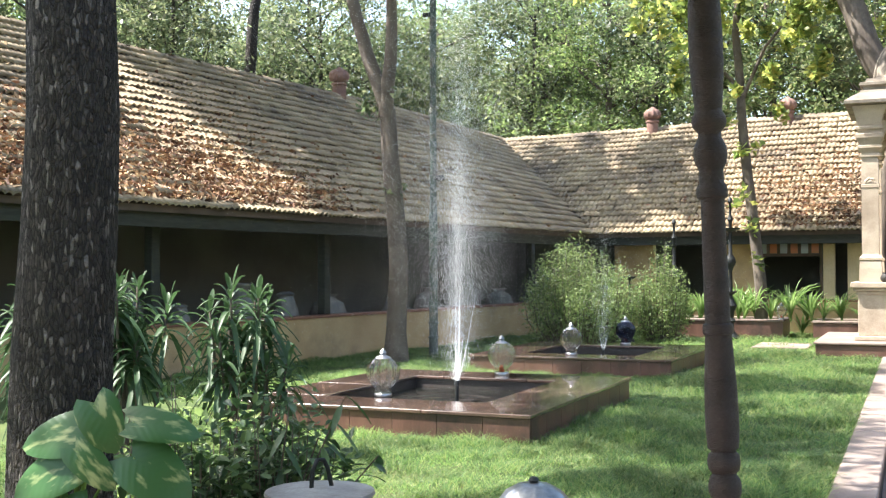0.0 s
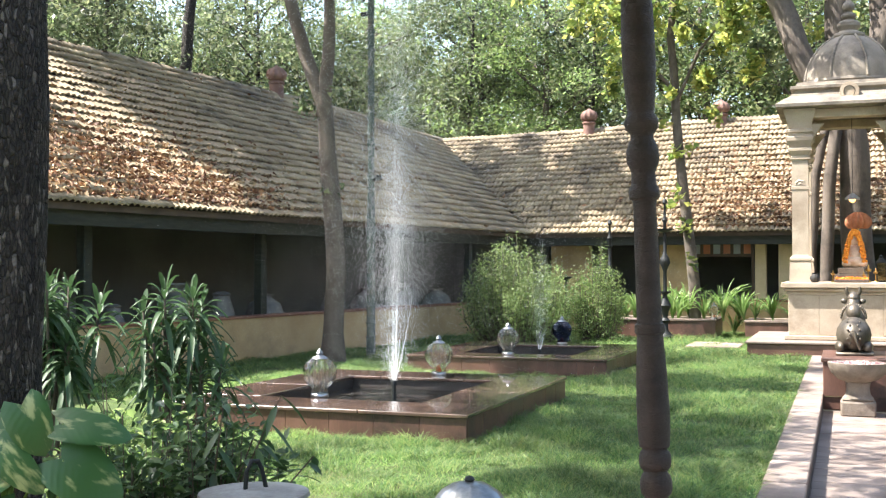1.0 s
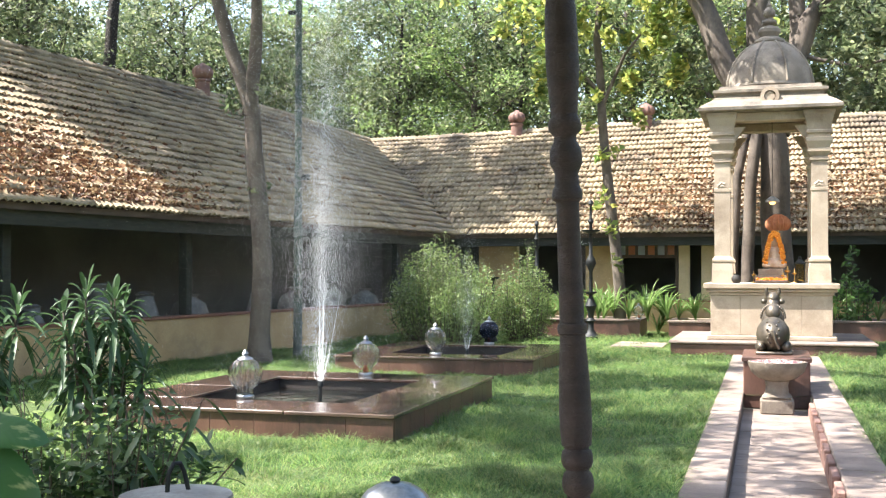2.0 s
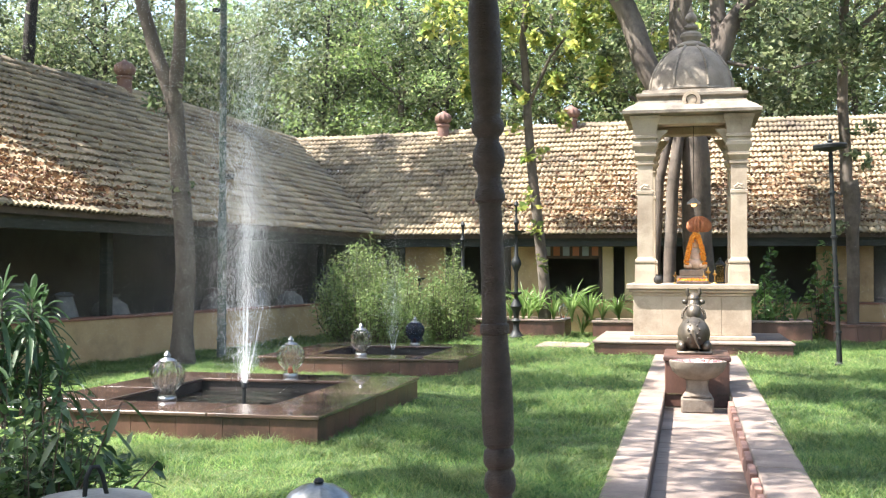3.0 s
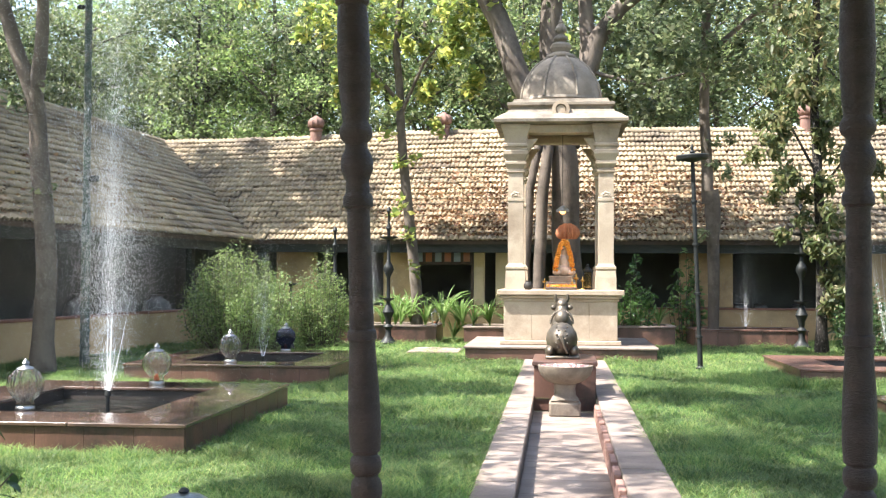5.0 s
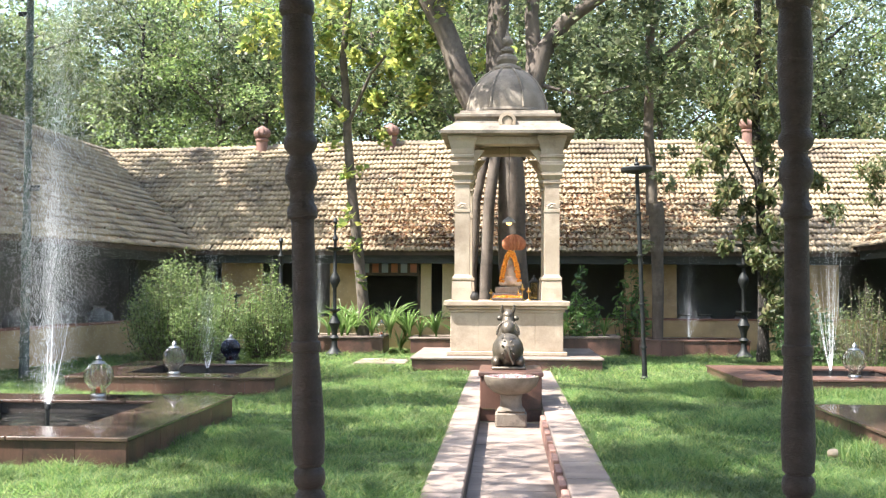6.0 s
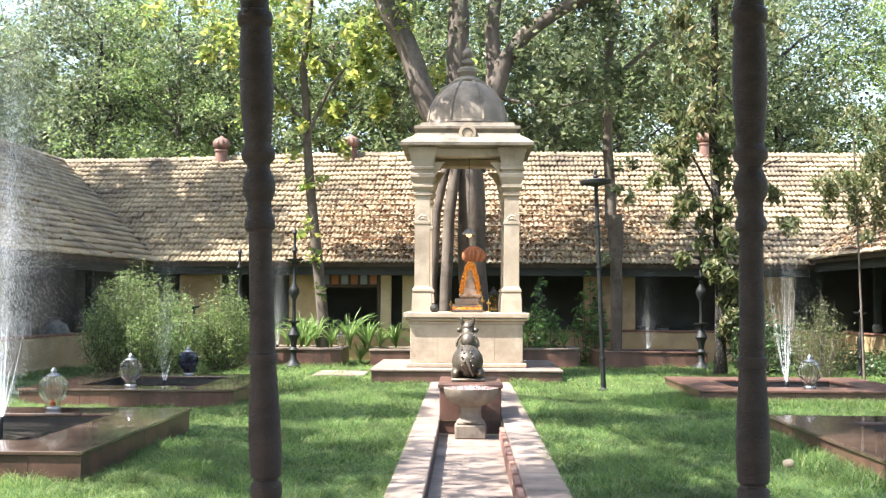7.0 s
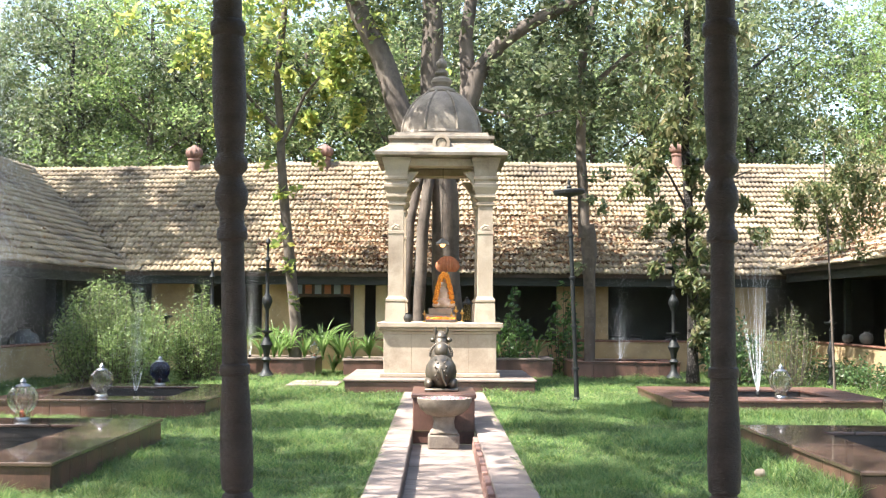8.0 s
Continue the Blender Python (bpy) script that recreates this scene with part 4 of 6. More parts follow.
def blob(m, c, r, n=14):
    rows = [(max(sin(pi * i / 8), 0.02) * 1.0, -cos(pi * i / 8)) for i in range(9)]
    q = Mesh().lathe([(a, b) for a, b in rows], n)
    m.add([(c[0] + x * r[0], c[1] + y * r[1], c[2] + z * r[2]) for x, y, z in q.v], q.f)
    return m


alt = solid("altar_block", Mesh().box(SX - 0.28, SX + 0.28, SY - 0.55, SY - 0.05, Z0, Z0 + 0.14, 0.012).box(SX - 0.22, SX + 0.22, SY - 0.48, SY - 0.1, Z0 + 0.14, Z0 + 0.26, 0.012), M["sandstone"], "small stepped stone altar in the shrine", "altar")
IX = SX + 0.07
idol = Mesh()
blob(idol, (IX, SY - 0.3, Z0 + 0.37), (0.19, 0.15, 0.12), 18)
blob(idol, (IX, SY - 0.3, Z0 + 0.53), (0.12, 0.11, 0.17), 18)
blob(idol, (IX, SY - 0.3, Z0 + 0.73), (0.075, 0.08, 0.09), 18)
blob(idol, (IX, SY - 0.3, Z0 + 0.84), (0.05, 0.05, 0.07))
for q in (-1, 1):
    blob(idol, (IX + q * 0.13, SY - 0.36, Z0 + 0.48), (0.045, 0.05, 0.13))
    blob(idol, (IX + q * 0.13, SY - 0.38, Z0 + 0.33), (0.09, 0.08, 0.06))
solid("idol", idol, M["idol"], "seated pale painted idol on the altar", "statue", smooth=60)
gl = Mesh()
rg = np.random.default_rng(5)
for ring, (wd, top, dy) in enumerate(((0.165, 0.56, -0.43), (0.135, 0.50, -0.45), (0.185, 0.50, -0.40))):
    for i in range(46):
        t = i / 45 * 2 - 1
        blob(gl, (IX + wd * np.sign(t) * abs(t) ** 0.8 + rg.normal(0, .006), SY + dy, Z0 + 0.38 + top * (1 - abs(t) ** 1.7) ** 0.8 + rg.normal(0, .008)), (0.030, 0.030, 0.028), 8)
solid("garland", gl, M["orange"], "thick orange marigold garland hung over the idol", "garland", smooth=60)
hl = thing("hanging_lamp", "small hanging lamp glowing warm under the shrine roof", "lamp", (SX + 0.04, SY - 0.2, 2.72))
part("cord", Mesh().lathe([(0.006, 0.16), (0.006, 1.64)], 8), M["lampblack"], hl)
part("shade", Mesh().lathe([(0.13, 0.05), (0.12, 0.09), (0.06, 0.14), (0.02, 0.17), (0.02, 0.15), (0.055, 0.125), (0.11, 0.08), (0.12, 0.05)], 24, cap=False), M["lid"], hl, "dull metal shade", smooth=50)
bulb_mat, _, bp_ = nodes_of("warm_bulb")
bp_.inputs["Base Color"].default_value = (0.9, 0.5, 0.2, 1)
bp_.inputs["Emission Color"].default_value = (1.0, 0.45, 0.12, 1)
bp_.inputs["Emission Strength"].default_value = 1.6
part("bulb", blob(Mesh(), (0, 0, 0.05), (0.055, 0.055, 0.05)), bulb_mat, hl, "lit warm bulb", smooth=60)
um = thing("shrine_umbrella", "orange pleated ceremonial umbrella on a thin stand", "umbrella", (SX + 0.14, SY - 0.05, Z0))
part("canopy", Mesh().lathe([(0.17, 0.98), (0.22, 1.03), (0.24, 1.09), (0.22, 1.17), (0.15, 1.24), (0.07, 1.28), (0.0, 1.285)], 96, lobes=16, depth=0.22, cap=False), M["pleat"], um, "orange-red pleated canopy", smooth=60)
part("stand", Mesh().lathe([(0.06, 0.0), (0.015, 0.03), (0.012, 1.26)], 10), M["brass"], um, smooth=40)
for x, y, s in ((0.30, -0.42, 1.0), (0.42, -0.5, 0.8), (-0.30, -0.5, 0.7), (0.22, -0.62, 0.6)):
    solid("oil_lamp", Mesh().lathe([(r * s + SX * 0, z * s) for r, z in ((0.06, 0), (0.05, 0.02), (0.015, 0.04), (0.012, 0.18), (0.05, 0.20), (0.055, 0.23), (0.02, 0.24), (0.012, 0.30), (0.0, 0.32))], 16),
          M["brass"], "small brass oil lamp on the shrine floor", "lamp", "shrine lamps", smooth=40).matrix_basis = pose(SX + x, SY + y, Z0)
lan = thing("lantern", "small dark lantern with yellow glass", "lantern", (SX + 0.52, SY - 0.3, Z0))
part("frame", Mesh().box(-.09, .09, -.09, .09, 0, .03, .004).box(-.09, .09, -.09, .09, .34, .37, .004).box(-.085, -.07, -.085, -.07, .03, .34).box(.07, .085, -.085, -.07, .03, .34).box(-.085, -.07, .07, .085, .03, .34).box(.07, .085, .07, .085, .03, .34).lathe([(.09, .37), (.03, .44), (.03, .47), (.0, .5)], 12), M["lampblack"], lan)
part("pane", Mesh().box(-.07, .07, -.078, -.074, .03, .34), glassy("amber_glass", (0.7, 0.5, 0.15), 0.2), lan)
sp = Mesh().lathe([(0.055, 0), (0.085, 0.04), (0.09, 0.09), (0.06, 0.14), (0.045, 0.155), (0.06, 0.17)], 18)
solid("water_pot", sp, M["charcoal"], "small black water pot on the shrine floor", "pot", smooth=50).matrix_basis = pose(SX - 0.60, SY - 1.0, Z0)
solid("offering_tray", Mesh().box(SX - 0.27, SX + 0.30, SY - 0.98, SY - 0.66, Z0, Z0 + 0.05, 0.01), M["timberframe"], "low wooden offering tray with flowers", "tray")
pv = np.stack([rng.uniform(SX - 0.25, SX + 0.28, 160), rng.uniform(SY - 0.97, SY - 0.67, 160), rng.uniform(Z0 + 0.06, Z0 + 0.09, 160)], 1)
tagged(new("offering_flowers", fast_mesh("offering_flowers", *leaf_cards(pv, 0.05, rng, 0.0, 0.8), M["petal_orange"])), "loose orange flowers on the offering tray", "flowers", kind="stuff")

# ---- bull statue, its block and the stone bowl ----
solid("statue_block", Mesh().box(-0.31, 0.46, 14.02, 15.35, CH_Z, 0.40, 0.012).box(-0.33, 0.48, 14.0, 15.38, 0.40, 0.455, 0.01), M["granite"], "red granite block at the head of the channel", "pedestal")
bl = Mesh()
bx, by, bz = 0.04, 14.80, 0.456
bl.box(bx - 0.24, bx + 0.26, by - 0.40, by + 0.42, bz, bz + 0.04, 0.012)
blob(bl, (bx, by - 0.12, bz + 0.24), (0.235, 0.33, 0.22), 20)
blob(bl, (bx, by + 0.20, bz + 0.34), (0.17, 0.24, 0.24), 18)
blob(bl, (bx, by + 0.10, bz + 0.50), (0.11, 0.13, 0.12))
blob(bl, (bx, by + 0.36, bz + 0.55), (0.11, 0.14, 0.17))
blob(bl, (bx, by + 0.42, bz + 0.68), (0.10, 0.17, 0.085))
blob(bl, (bx - 0.17, by - 0.20, bz + 0.10), (0.08, 0.20, 0.08))
blob(bl, (bx + 0.17, by - 0.20, bz + 0.10), (0.08, 0.20, 0.08))
for s in (-1, 1):
    bl.tube([(bx + s * 0.07, by + 0.36, bz + 0.72), (bx + s * 0.095, by + 0.34, bz + 0.77), (bx + s * 0.085, by + 0.34, bz + 0.82)], [0.03, 0.026, 0.016], 8)
    blob(bl, (bx + s * 0.125, by + 0.34, bz + 0.64), (0.045, 0.03, 0.035), 8)
for i in range(18):
    blob(bl, (bx + 0.165 * cos(i / 17 * pi), by + 0.27 - 0.03, bz + 0.46 - 0.02 + 0.16 * sin(i / 17 * pi)), (0.022, 0.022, 0.022), 6)
bl.tube([(bx, by - 0.44, bz + 0.30), (bx + 0.03, by - 0.47, bz + 0.18), (bx + 0.08, by - 0.44, bz + 0.08)], [0.022, 0.02, 0.016], 8)
for i in range(7):
    for s in (-1, 1):
        a = 0.35 + i * 0.28
        blob(bl, (bx + s * (0.05 + 0.03 * (i % 2)), by - 0.12 - 0.325 * sin(a), bz + 0.24 + 0.20 * cos(a)), (0.018, 0.018, 0.018), 6)
bl.v = [(bx + (x - bx) * 0.88, y, z) for x, y, z in bl.v]
solid("bull_statue", bl, M["bronze"], "dark seated stone bull statue facing the shrine", "statue", smooth=60)
bw = thing("stone_bowl", "rough carved stone bowl on a waisted foot", "bowl", (0.075, 13.63, CH_Z))
part("foot", Mesh().box(-0.19, 0.19, -0.17, 0.17, -0.004, 0.17, 0.02).box(-0.17, 0.17, -0.15, 0.15, 0.17, 0.20, 0.02), M["stonegrey"], bw, "square foot")
part("stem", Mesh().lathe([(0.17, 0.20), (0.135, 0.24), (0.125, 0.32), (0.14, 0.38)], 24), M["stonegrey"], bw, smooth=40)
part("bowl", Mesh().lathe([(0.13, 0.38), (0.22, 0.41), (0.30, 0.48), (0.335, 0.56), (0.34, 0.60), (0.31, 0.605), (0.28, 0.56), (0.15, 0.50), (0.02, 0.49)], 32, lobes=7, depth=0.04), M["stonegrey"], bw, smooth=40)
a = rng.uniform(0, 2 * pi, 130)
r = 0.29 * np.sqrt(rng.random(130))
pv = np.stack([0.075 + r * np.cos(a), 13.63 + r * np.sin(a), np.full(130, CH_Z + 0.585)], 1)
solid("bowl_water", Mesh().lathe([(0.285, CH_Z + 0.570), (0.285, CH_Z + 0.576)], 32, 0.075, 13.63), M["water"], "water filling the stone bowl", "water")
tagged(new("floating_petals", fast_mesh("floating_petals", *leaf_cards(pv, 0.06, rng, 0.0, 0.8), M["petal"])), "white and pink petals floating in the bowl", "petals", kind="stuff")

solid("stepping_slab", Mesh().box(-2.95, -1.95, 21.7, 23.1, 0, 0.035, 0.008), M["kerb"], "pale flat stepping slab in the lawn beside the shrine", "slab")
solid("garden_stone", blob(Mesh(), (2.95, 10.35, 0.03), (0.06, 0.05, 0.045), 10), M["sandstone"], "small pale stone lying in the grass", "stone", smooth=50)

# ---- flower beds ----


def flower_bed(x0, x1, y0, y1, zt, label):
    b = thing("flower_bed", label, "flower bed", ((x0 + x1) / 2, (y0 + y1) / 2, 0), group="flower beds")
    a, c, k = (x1 - x0) / 2, (y1 - y0) / 2, 0.16
    part("soil", Mesh().box(-a + k, a - k, -c + k, c - k, 0, zt - 0.05), M["soil"], b)
    for q in ((-a, a, -c, -c + k), (-a, a, c - k, c), (-a, -a + k, -c + k, c - k), (a - k, a, -c + k, c - k)):
        w = part("wall", Mesh().box(*[v * 0.995 for v in q], 0, zt - 0.045, 0.004), M["granite"], b)
    for q in ((-a - .02, a + .02, -c - .02, -c + k), (-a - .02, a + .02, c - k, c + .02), (-a - .02, -a + k, -c + k, c - k), (a - k, a + .02, -c + k, c - k)):
        part("coping", Mesh().box(*q, zt - 0.042, zt, 0.006), M["kerb"], b, "pale pink coping slab")
    return b


flower_bed(-5.6, -2.7, 24.75, 26.2, 0.42, "raised red granite flower bed with strap-leaved lilies")
flower_bed(-2.1, -0.85, 24.85, 26.2, 0.40, "raised red granite flower bed beside the shrine")
flower_bed(1.0, 2.55, 24.85, 26.2, 0.44, "raised red granite flower bed with feathery plants")


def lily(x, y, z, n, h, seed):
    rg = np.random.default_rng(seed)
    m = Mesh()
    for i in range(n):
        az, ln, le = rg.uniform(0, 2 * pi), h * rg.uniform(0.7, 1.15), rg.uniform(0.25, 0.75)
        pts = []
        for s in np.linspace(0, 1, 6):
            rr, zz = ln * le * s ** 1.6, ln * (s - 0.55 * le * s ** 3)
            wd = 0.019 * (1 - s ** 3) + 0.002
            cx, cy = rr * cos(az), rr * sin(az)
            pts += [(cx - wd * sin(az), cy + wd * cos(az), zz), (cx, cy, zz - 0.008), (cx + wd * sin(az), cy - wd * cos(az), zz)]
        f = []
        for j in range(5):
            f += [(3 * j, 3 * j + 1, 3 * j + 4, 3 * j + 3), (3 * j + 1, 3 * j + 2, 3 * j + 5, 3 * j + 4)]
        m.add(pts, f)
    return m


lil = thing("lily_plant", "clump of long bright green strap leaves", "plant", (-5.2, 25.3, 0.37), group="lily plants")
part("leaves", lily(0, 0, 0, 34, 0.85, 2), M["leaf_lily"], lil, smooth=60)
lil2 = thing("lily_plant", "clump of arching bright green strap leaves", "plant", (-4.6, 25.5, 0.37), group="lily plants")
part("leaves", lily(0, 0, 0, 24, 0.62, 9), M["leaf_lily"], lil2, smooth=60)
for i in range(15):
    src = (lil, lil2)[i % 2]
    c = copy_thing(src, pose(-5.0 + 0.29 * i + 0.12 * sin(i * 5), 25.4 + 0.3 * sin(i * 2.3), 0.36, 7 * sin(i * 3.1), 9 * sin(i * 1.7), i * 73))
    c.scale = (0.8 + 0.4 * abs(sin(i * 2.9)),) * 3
copy_thing(lil2, pose(-2.4, 25.6, 0.0, 0, 0, 30))
for x in (1.35, 1.8, 2.25):
    copy_thing(lil2, pose(x, 25.5, 0.38, 0, 0, x * 200))

# ---- standing lamps ----


def oil_lamp_stand(x, y, h, plates, lean=0):
    p = thing("lamp_stand", "black turned iron oil lamp stand with dish tiers", "lamp stand", (x, y, 0), group="lamp stands")
    p.matrix_basis = pose(x, y, 0, 0, lean, 0)
    m = Mesh().lathe([(0.13, 0), (0.14, 0.05), (0.09, 0.12), (0.05, 0.2), (0.045, 0.35), (0.08, 0.40), (0.04, 0.46), (0.055, 0.6), (0.095, 0.72), (0.05, 0.86), (0.03, 0.92), (0.028, h * 0.48),
                      (0.055, h * 0.51), (0.085, h * 0.54), (0.07, h * 0.57), (0.03, h * 0.60), (0.025, h * 0.82), (0.045, h * 0.84), (0.02, h * 0.87), (0.018, h * 0.95), (0.04, h * 0.965), (0.03, h * 0.985), (0.004, h)], 18)
    k = 1.4 if h > 2 else 0.8
    m.v = [(x * k, y * k, z) for x, y, z in m.v]
    part("shaft", m, M["lampblack"], p, smooth=40)
    for z, r in plates:
        part("dish", Mesh().lathe([(0.02, z - 0.06), (r * 0.5, z - 0.03), (r, z), (r * 1.04, z + 0.03), (r * 0.9, z + 0.012), (0.02, z)], 22), M["lampblack"], p, smooth=40)
    return p


oil_lamp_stand(-3.72, 24.3, 3.05, ((2.35, 0.20), (1.0, 0.13)))
oil_lamp_stand(-4.92, 24.3, 2.6, ((2.0, 0.06), (1.0, 0.10)))
oil_lamp_stand(5.15, 24.45, 3.1, ((2.45, 0.22), (2.02, 0.14), (1.0, 0.15)))
oil_lamp_stand(-5.35, 22.0, 1.4, ((1.33, 0.12),))
oil_lamp_stand(7.9, 22.5, 1.35, ((1.28, 0.12),))

st = thing("garden_lamp_post", "dark green garden lamp post with a flat disc top", "lamp post", (2.29, 18.5, 0))
st.matrix_basis = pose(2.29, 18.5, 0, 0, -2.1, 0)
pole = [(0.07, 0), (0.075, 0.05), (0.045, 0.08)]
for z in (0.55, 1.25, 2.05, 2.75):
    pole += [(0.036, z - 0.02), (0.055, z - 0.015), (0.055, z + 0.015), (0.035, z + 0.02)]
part("pole", Mesh().lathe(pole + [(0.033, 3.40)], 16), M["lampblack"], st, smooth=40)
part("disc", Mesh().lathe([(0.04, 3.39), (0.12, 3.41), (0.26, 3.44), (0.27, 3.49), (0.25, 3.51), (0.05, 3.52)], 28), M["lampblack"], st, "flat round lamp head", smooth=30)
part("spike", Mesh().lathe([(0.03, 3.52), (0.045, 3.56), (0.02, 3.59), (0.03, 3.63), (0.004, 3.70)], 12), M["lampblack"], st, smooth=40)

st = thing("tall_pole", "tall green jointed pole beside the veranda", "pole", (-7.66, 17.5, 0))
pr = [(0.085, 0)]
for i, z in enumerate((0.35, 0.6, 0.95, 1.45, 1.75, 2.2, 2.9, 3.1, 3.65, 4.2, 4.9, 5.6, 6.3)):
    r = 0.075 if z < 2.5 else 0.058
    pr += [(r, z - 0.02), (r * 1.25, z - 0.012), (r * 1.25, z + 0.012), (r * 0.97, z + 0.02)]
part("shaft", Mesh().lathe(pr + [(0.05, 7.5)], 16), M["bamboo"], st, smooth=40)
part("bracket", Mesh().box(-0.02, 0.20, -0.03, 0.03, 3.02, 3.12, 0.01), M["lampblack"], st, "short iron bracket")
part("bracket", Mesh().box(-0.19, 0.02, -0.03, 0.03, 5.85, 5.92, 0.01), M["lampblack"], st, "short iron bracket")

# covered pot by the porch: round lid with a bent handle
lp = thing("covered_pot", "round grey pot lid with bent iron handle on a clay pot", "pot", (-2.16, 3.84, 0))
part("pot", Mesh().lathe([(0.16, 0), (0.21, 0.15), (0.23, 0.35), (0.20, 0.56), (0.19, 0.635)], 32), M["clay"], lp, smooth=40)
lidp = part("lid", Mesh().lathe([(0.0, 0.64), (0.205, 0.64), (0.212, 0.648), (0.208, 0.66), (0.10, 0.672), (0.0, 0.676)], 40, cap=False), M["lid"], lp, "dull galvanised lid", smooth=30)
part("handle", Mesh().tube([(-0.02, -0.03, 0.668), (-0.015, -0.03, 0.74), (-0.005, -0.01, 0.778), (0.005, 0.02, 0.775), (0.015, 0.035, 0.74), (0.03, 0.04, 0.668)], [0.009] * 6, 8), M["lampblack"], lidp, "bent iron handle", smooth=60)

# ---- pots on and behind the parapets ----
part("ledge", Mesh().box(-16, 8.3, 0.72, 1.3, 0.125, 0.398, 0.01), M["haze_wall"], left_wing, "low plaster ledge inside the parapet")


def big_pot(mat, x, y, z, s, shape, label):
    prof = {"round": [(0.10, 0), (0.2, 0.10), (0.25, 0.24), (0.20, 0.38), (0.10, 0.44), (0.09, 0.47), (0.13, 0.50)],
            "tall": [(0.11, 0), (0.14, 0.05), (0.17, 0.28), (0.15, 0.42), (0.07, 0.50), (0.06, 0.54), (0.10, 0.58), (0.09, 0.60)],
            "cone": [(0.22, 0), (0.21, 0.05), (0.13, 0.32), (0.09, 0.45), (0.11, 0.47), (0.05, 0.50)]}[shape]
    return solid("clay_pot", Mesh().lathe([(r * s, h * s) for r, h in prof], 24), M[mat], label, "pot", "veranda pots", smooth=50), pose(x, y, z)


for u, s, sh_, mt in ((-7.0, 1.0, "round", "palepot"), (-5.6, 1.1, "tall", "palepot"), (-4.6, 0.9, "cone", "palepot"), (-3.2, 1.1, "tall", "palepot"), (-2.1, 1.1, "cone", "palepot"),
                      (-0.9, 1.0, "round", "palepot"), (1.2, 1.0, "cone", "palepot"), (2.6, 1.1, "round", "palepot"), (4.2, 1.0, "tall", "palepot"), (5.6, 1.0, "round", "palepot")):
    x, y = LEFT.xy(u, 0.98)
    ob, m = big_pot(mt, x, y, 0.40, s * 1.35, sh_, "pale pot standing in the shady veranda")
    ob.matrix_basis = m
for y, s, sh_, mt, dx in ((22.6, 0.82, "tall", "clay", 0), (22.0, 0.7, "round", "palepot", 0), (23.9, 0.6, "round", "palepot", 0), (21.0, 0.8, "round", "clay", 0), (20.3, 0.85, "tall", "palepot", 0), (25.0, 0.5, "round", "palepot", 0)):
    ob, m = big_pot(mt, 9.165 + dx, y, 0.806, s, sh_, "clay pot standing on the sunlit parapet")
    ob.matrix_basis = m
for x, z in ((-3.0, 0.45), (-2.4, 0.45), (-5.3, 0.4), (4.5, 0.5), (5.0, 0.5), (5.9, 0.45)):
    ob, m = big_pot("palepot", x, 28.3, 0.12, 1.5, "round", "pale round pot in the shade behind the parapet")
    ob.matrix_basis = m

# ---- trees and plants ----


def grow(seed, height, r0, fork, limbs, spread, crown_z, leaves, leaf, cl_r, bend=0.04, twigs=3, mat="leaf_wood", tips=None):
    """A tapered trunk with limbs and twigs, and leaves in uneven clusters round the twigs."""
    rg = np.random.default_rng(seed)
    t = Mesh()
    pts, rad = [], []
    x = y = 0.0
    for i in range(10):
        s = i / 9
        pts.append((x, y, height * 0.8 * s))
        rad.append(r0 * (1.25 if i == 0 else 1) * (1 - 0.75 * s))
        x += rg.normal(0, bend * height / 10)
        y += rg.normal(0, bend * height / 10)
    t.tube(pts, rad, 10)
    ends = []
    for k in range(limbs):
        s = fork + (1 - fork) * (k + rg.random() * 0.6) / limbs
        i = min(int(s * 9), 8)
        p = Vector(pts[i]).lerp(Vector(pts[i + 1]), s * 9 - i)
        az = k * 2.4 + rg.normal(0, 0.4)
        ln = spread * rg.uniform(0.65, 1.15) * (1.15 - 0.5 * s)
        up = rg.uniform(0.35, 1.0)
        path, rr = [], []
        for q in np.linspace(0, 1, 5):
            path.append(p + Vector((cos(az), sin(az), 0)) * ln * q + Vector((rg.normal(0, .05), rg.normal(0, .05), up * ln * (q - 0.25 * q * q))))
            rr.append(max(r0 * 0.42 * (1 - s * 0.5) * (1 - 0.85 * q), 0.012))
        t.tube(path, rr, 7)
        for w in range(twigs):
            q = rg.uniform(0.35, 1.0)
            b = path[min(int(q * 4), 3)].lerp(path[min(int(q * 4) + 1, 4)], q * 4 - min(int(q * 4), 3))
            e = b + Vector((rg.normal(0, 1), rg.normal(0, 1), rg.normal(0.3, 0.7))) * ln * 0.28
            t.tube([b, b.lerp(e, 0.5) + Vector((0, 0, 0.06 * ln)), e], [rr[-2] * 0.8, 0.014, 0.006], 5)
            ends.append(e)
        ends.append(path[-1])
    ends = np.array([e for e in ends if e[2] > crown_z])
    # sprays of leaves hang in small clumps round each twig's end, with gaps between the clumps
    per = 7
    clump = np.repeat(ends, per, 0) + rg.normal(size=(len(ends) * per, 3)) * cl_r * np.array([0.75, 0.75, 0.5])
    wt = rg.uniform(0.25, 1.0, len(clump)) ** 1.5
    pick = rg.choice(len(clump), leaves, p=wt / wt.sum())
    rad = (0.13 + 0.17 * wt)[pick]
    off = rg.normal(size=(leaves, 3)) * (rad * cl_r / 0.7)[:, None] * np.array([1.0, 1.0, 0.6])
    v, l, n = leaf_cards(clump[pick] + off, leaf, rg, 0.35, 0.5, 1.1)
    return t, fast_mesh("crown", v, l, n, M[mat])


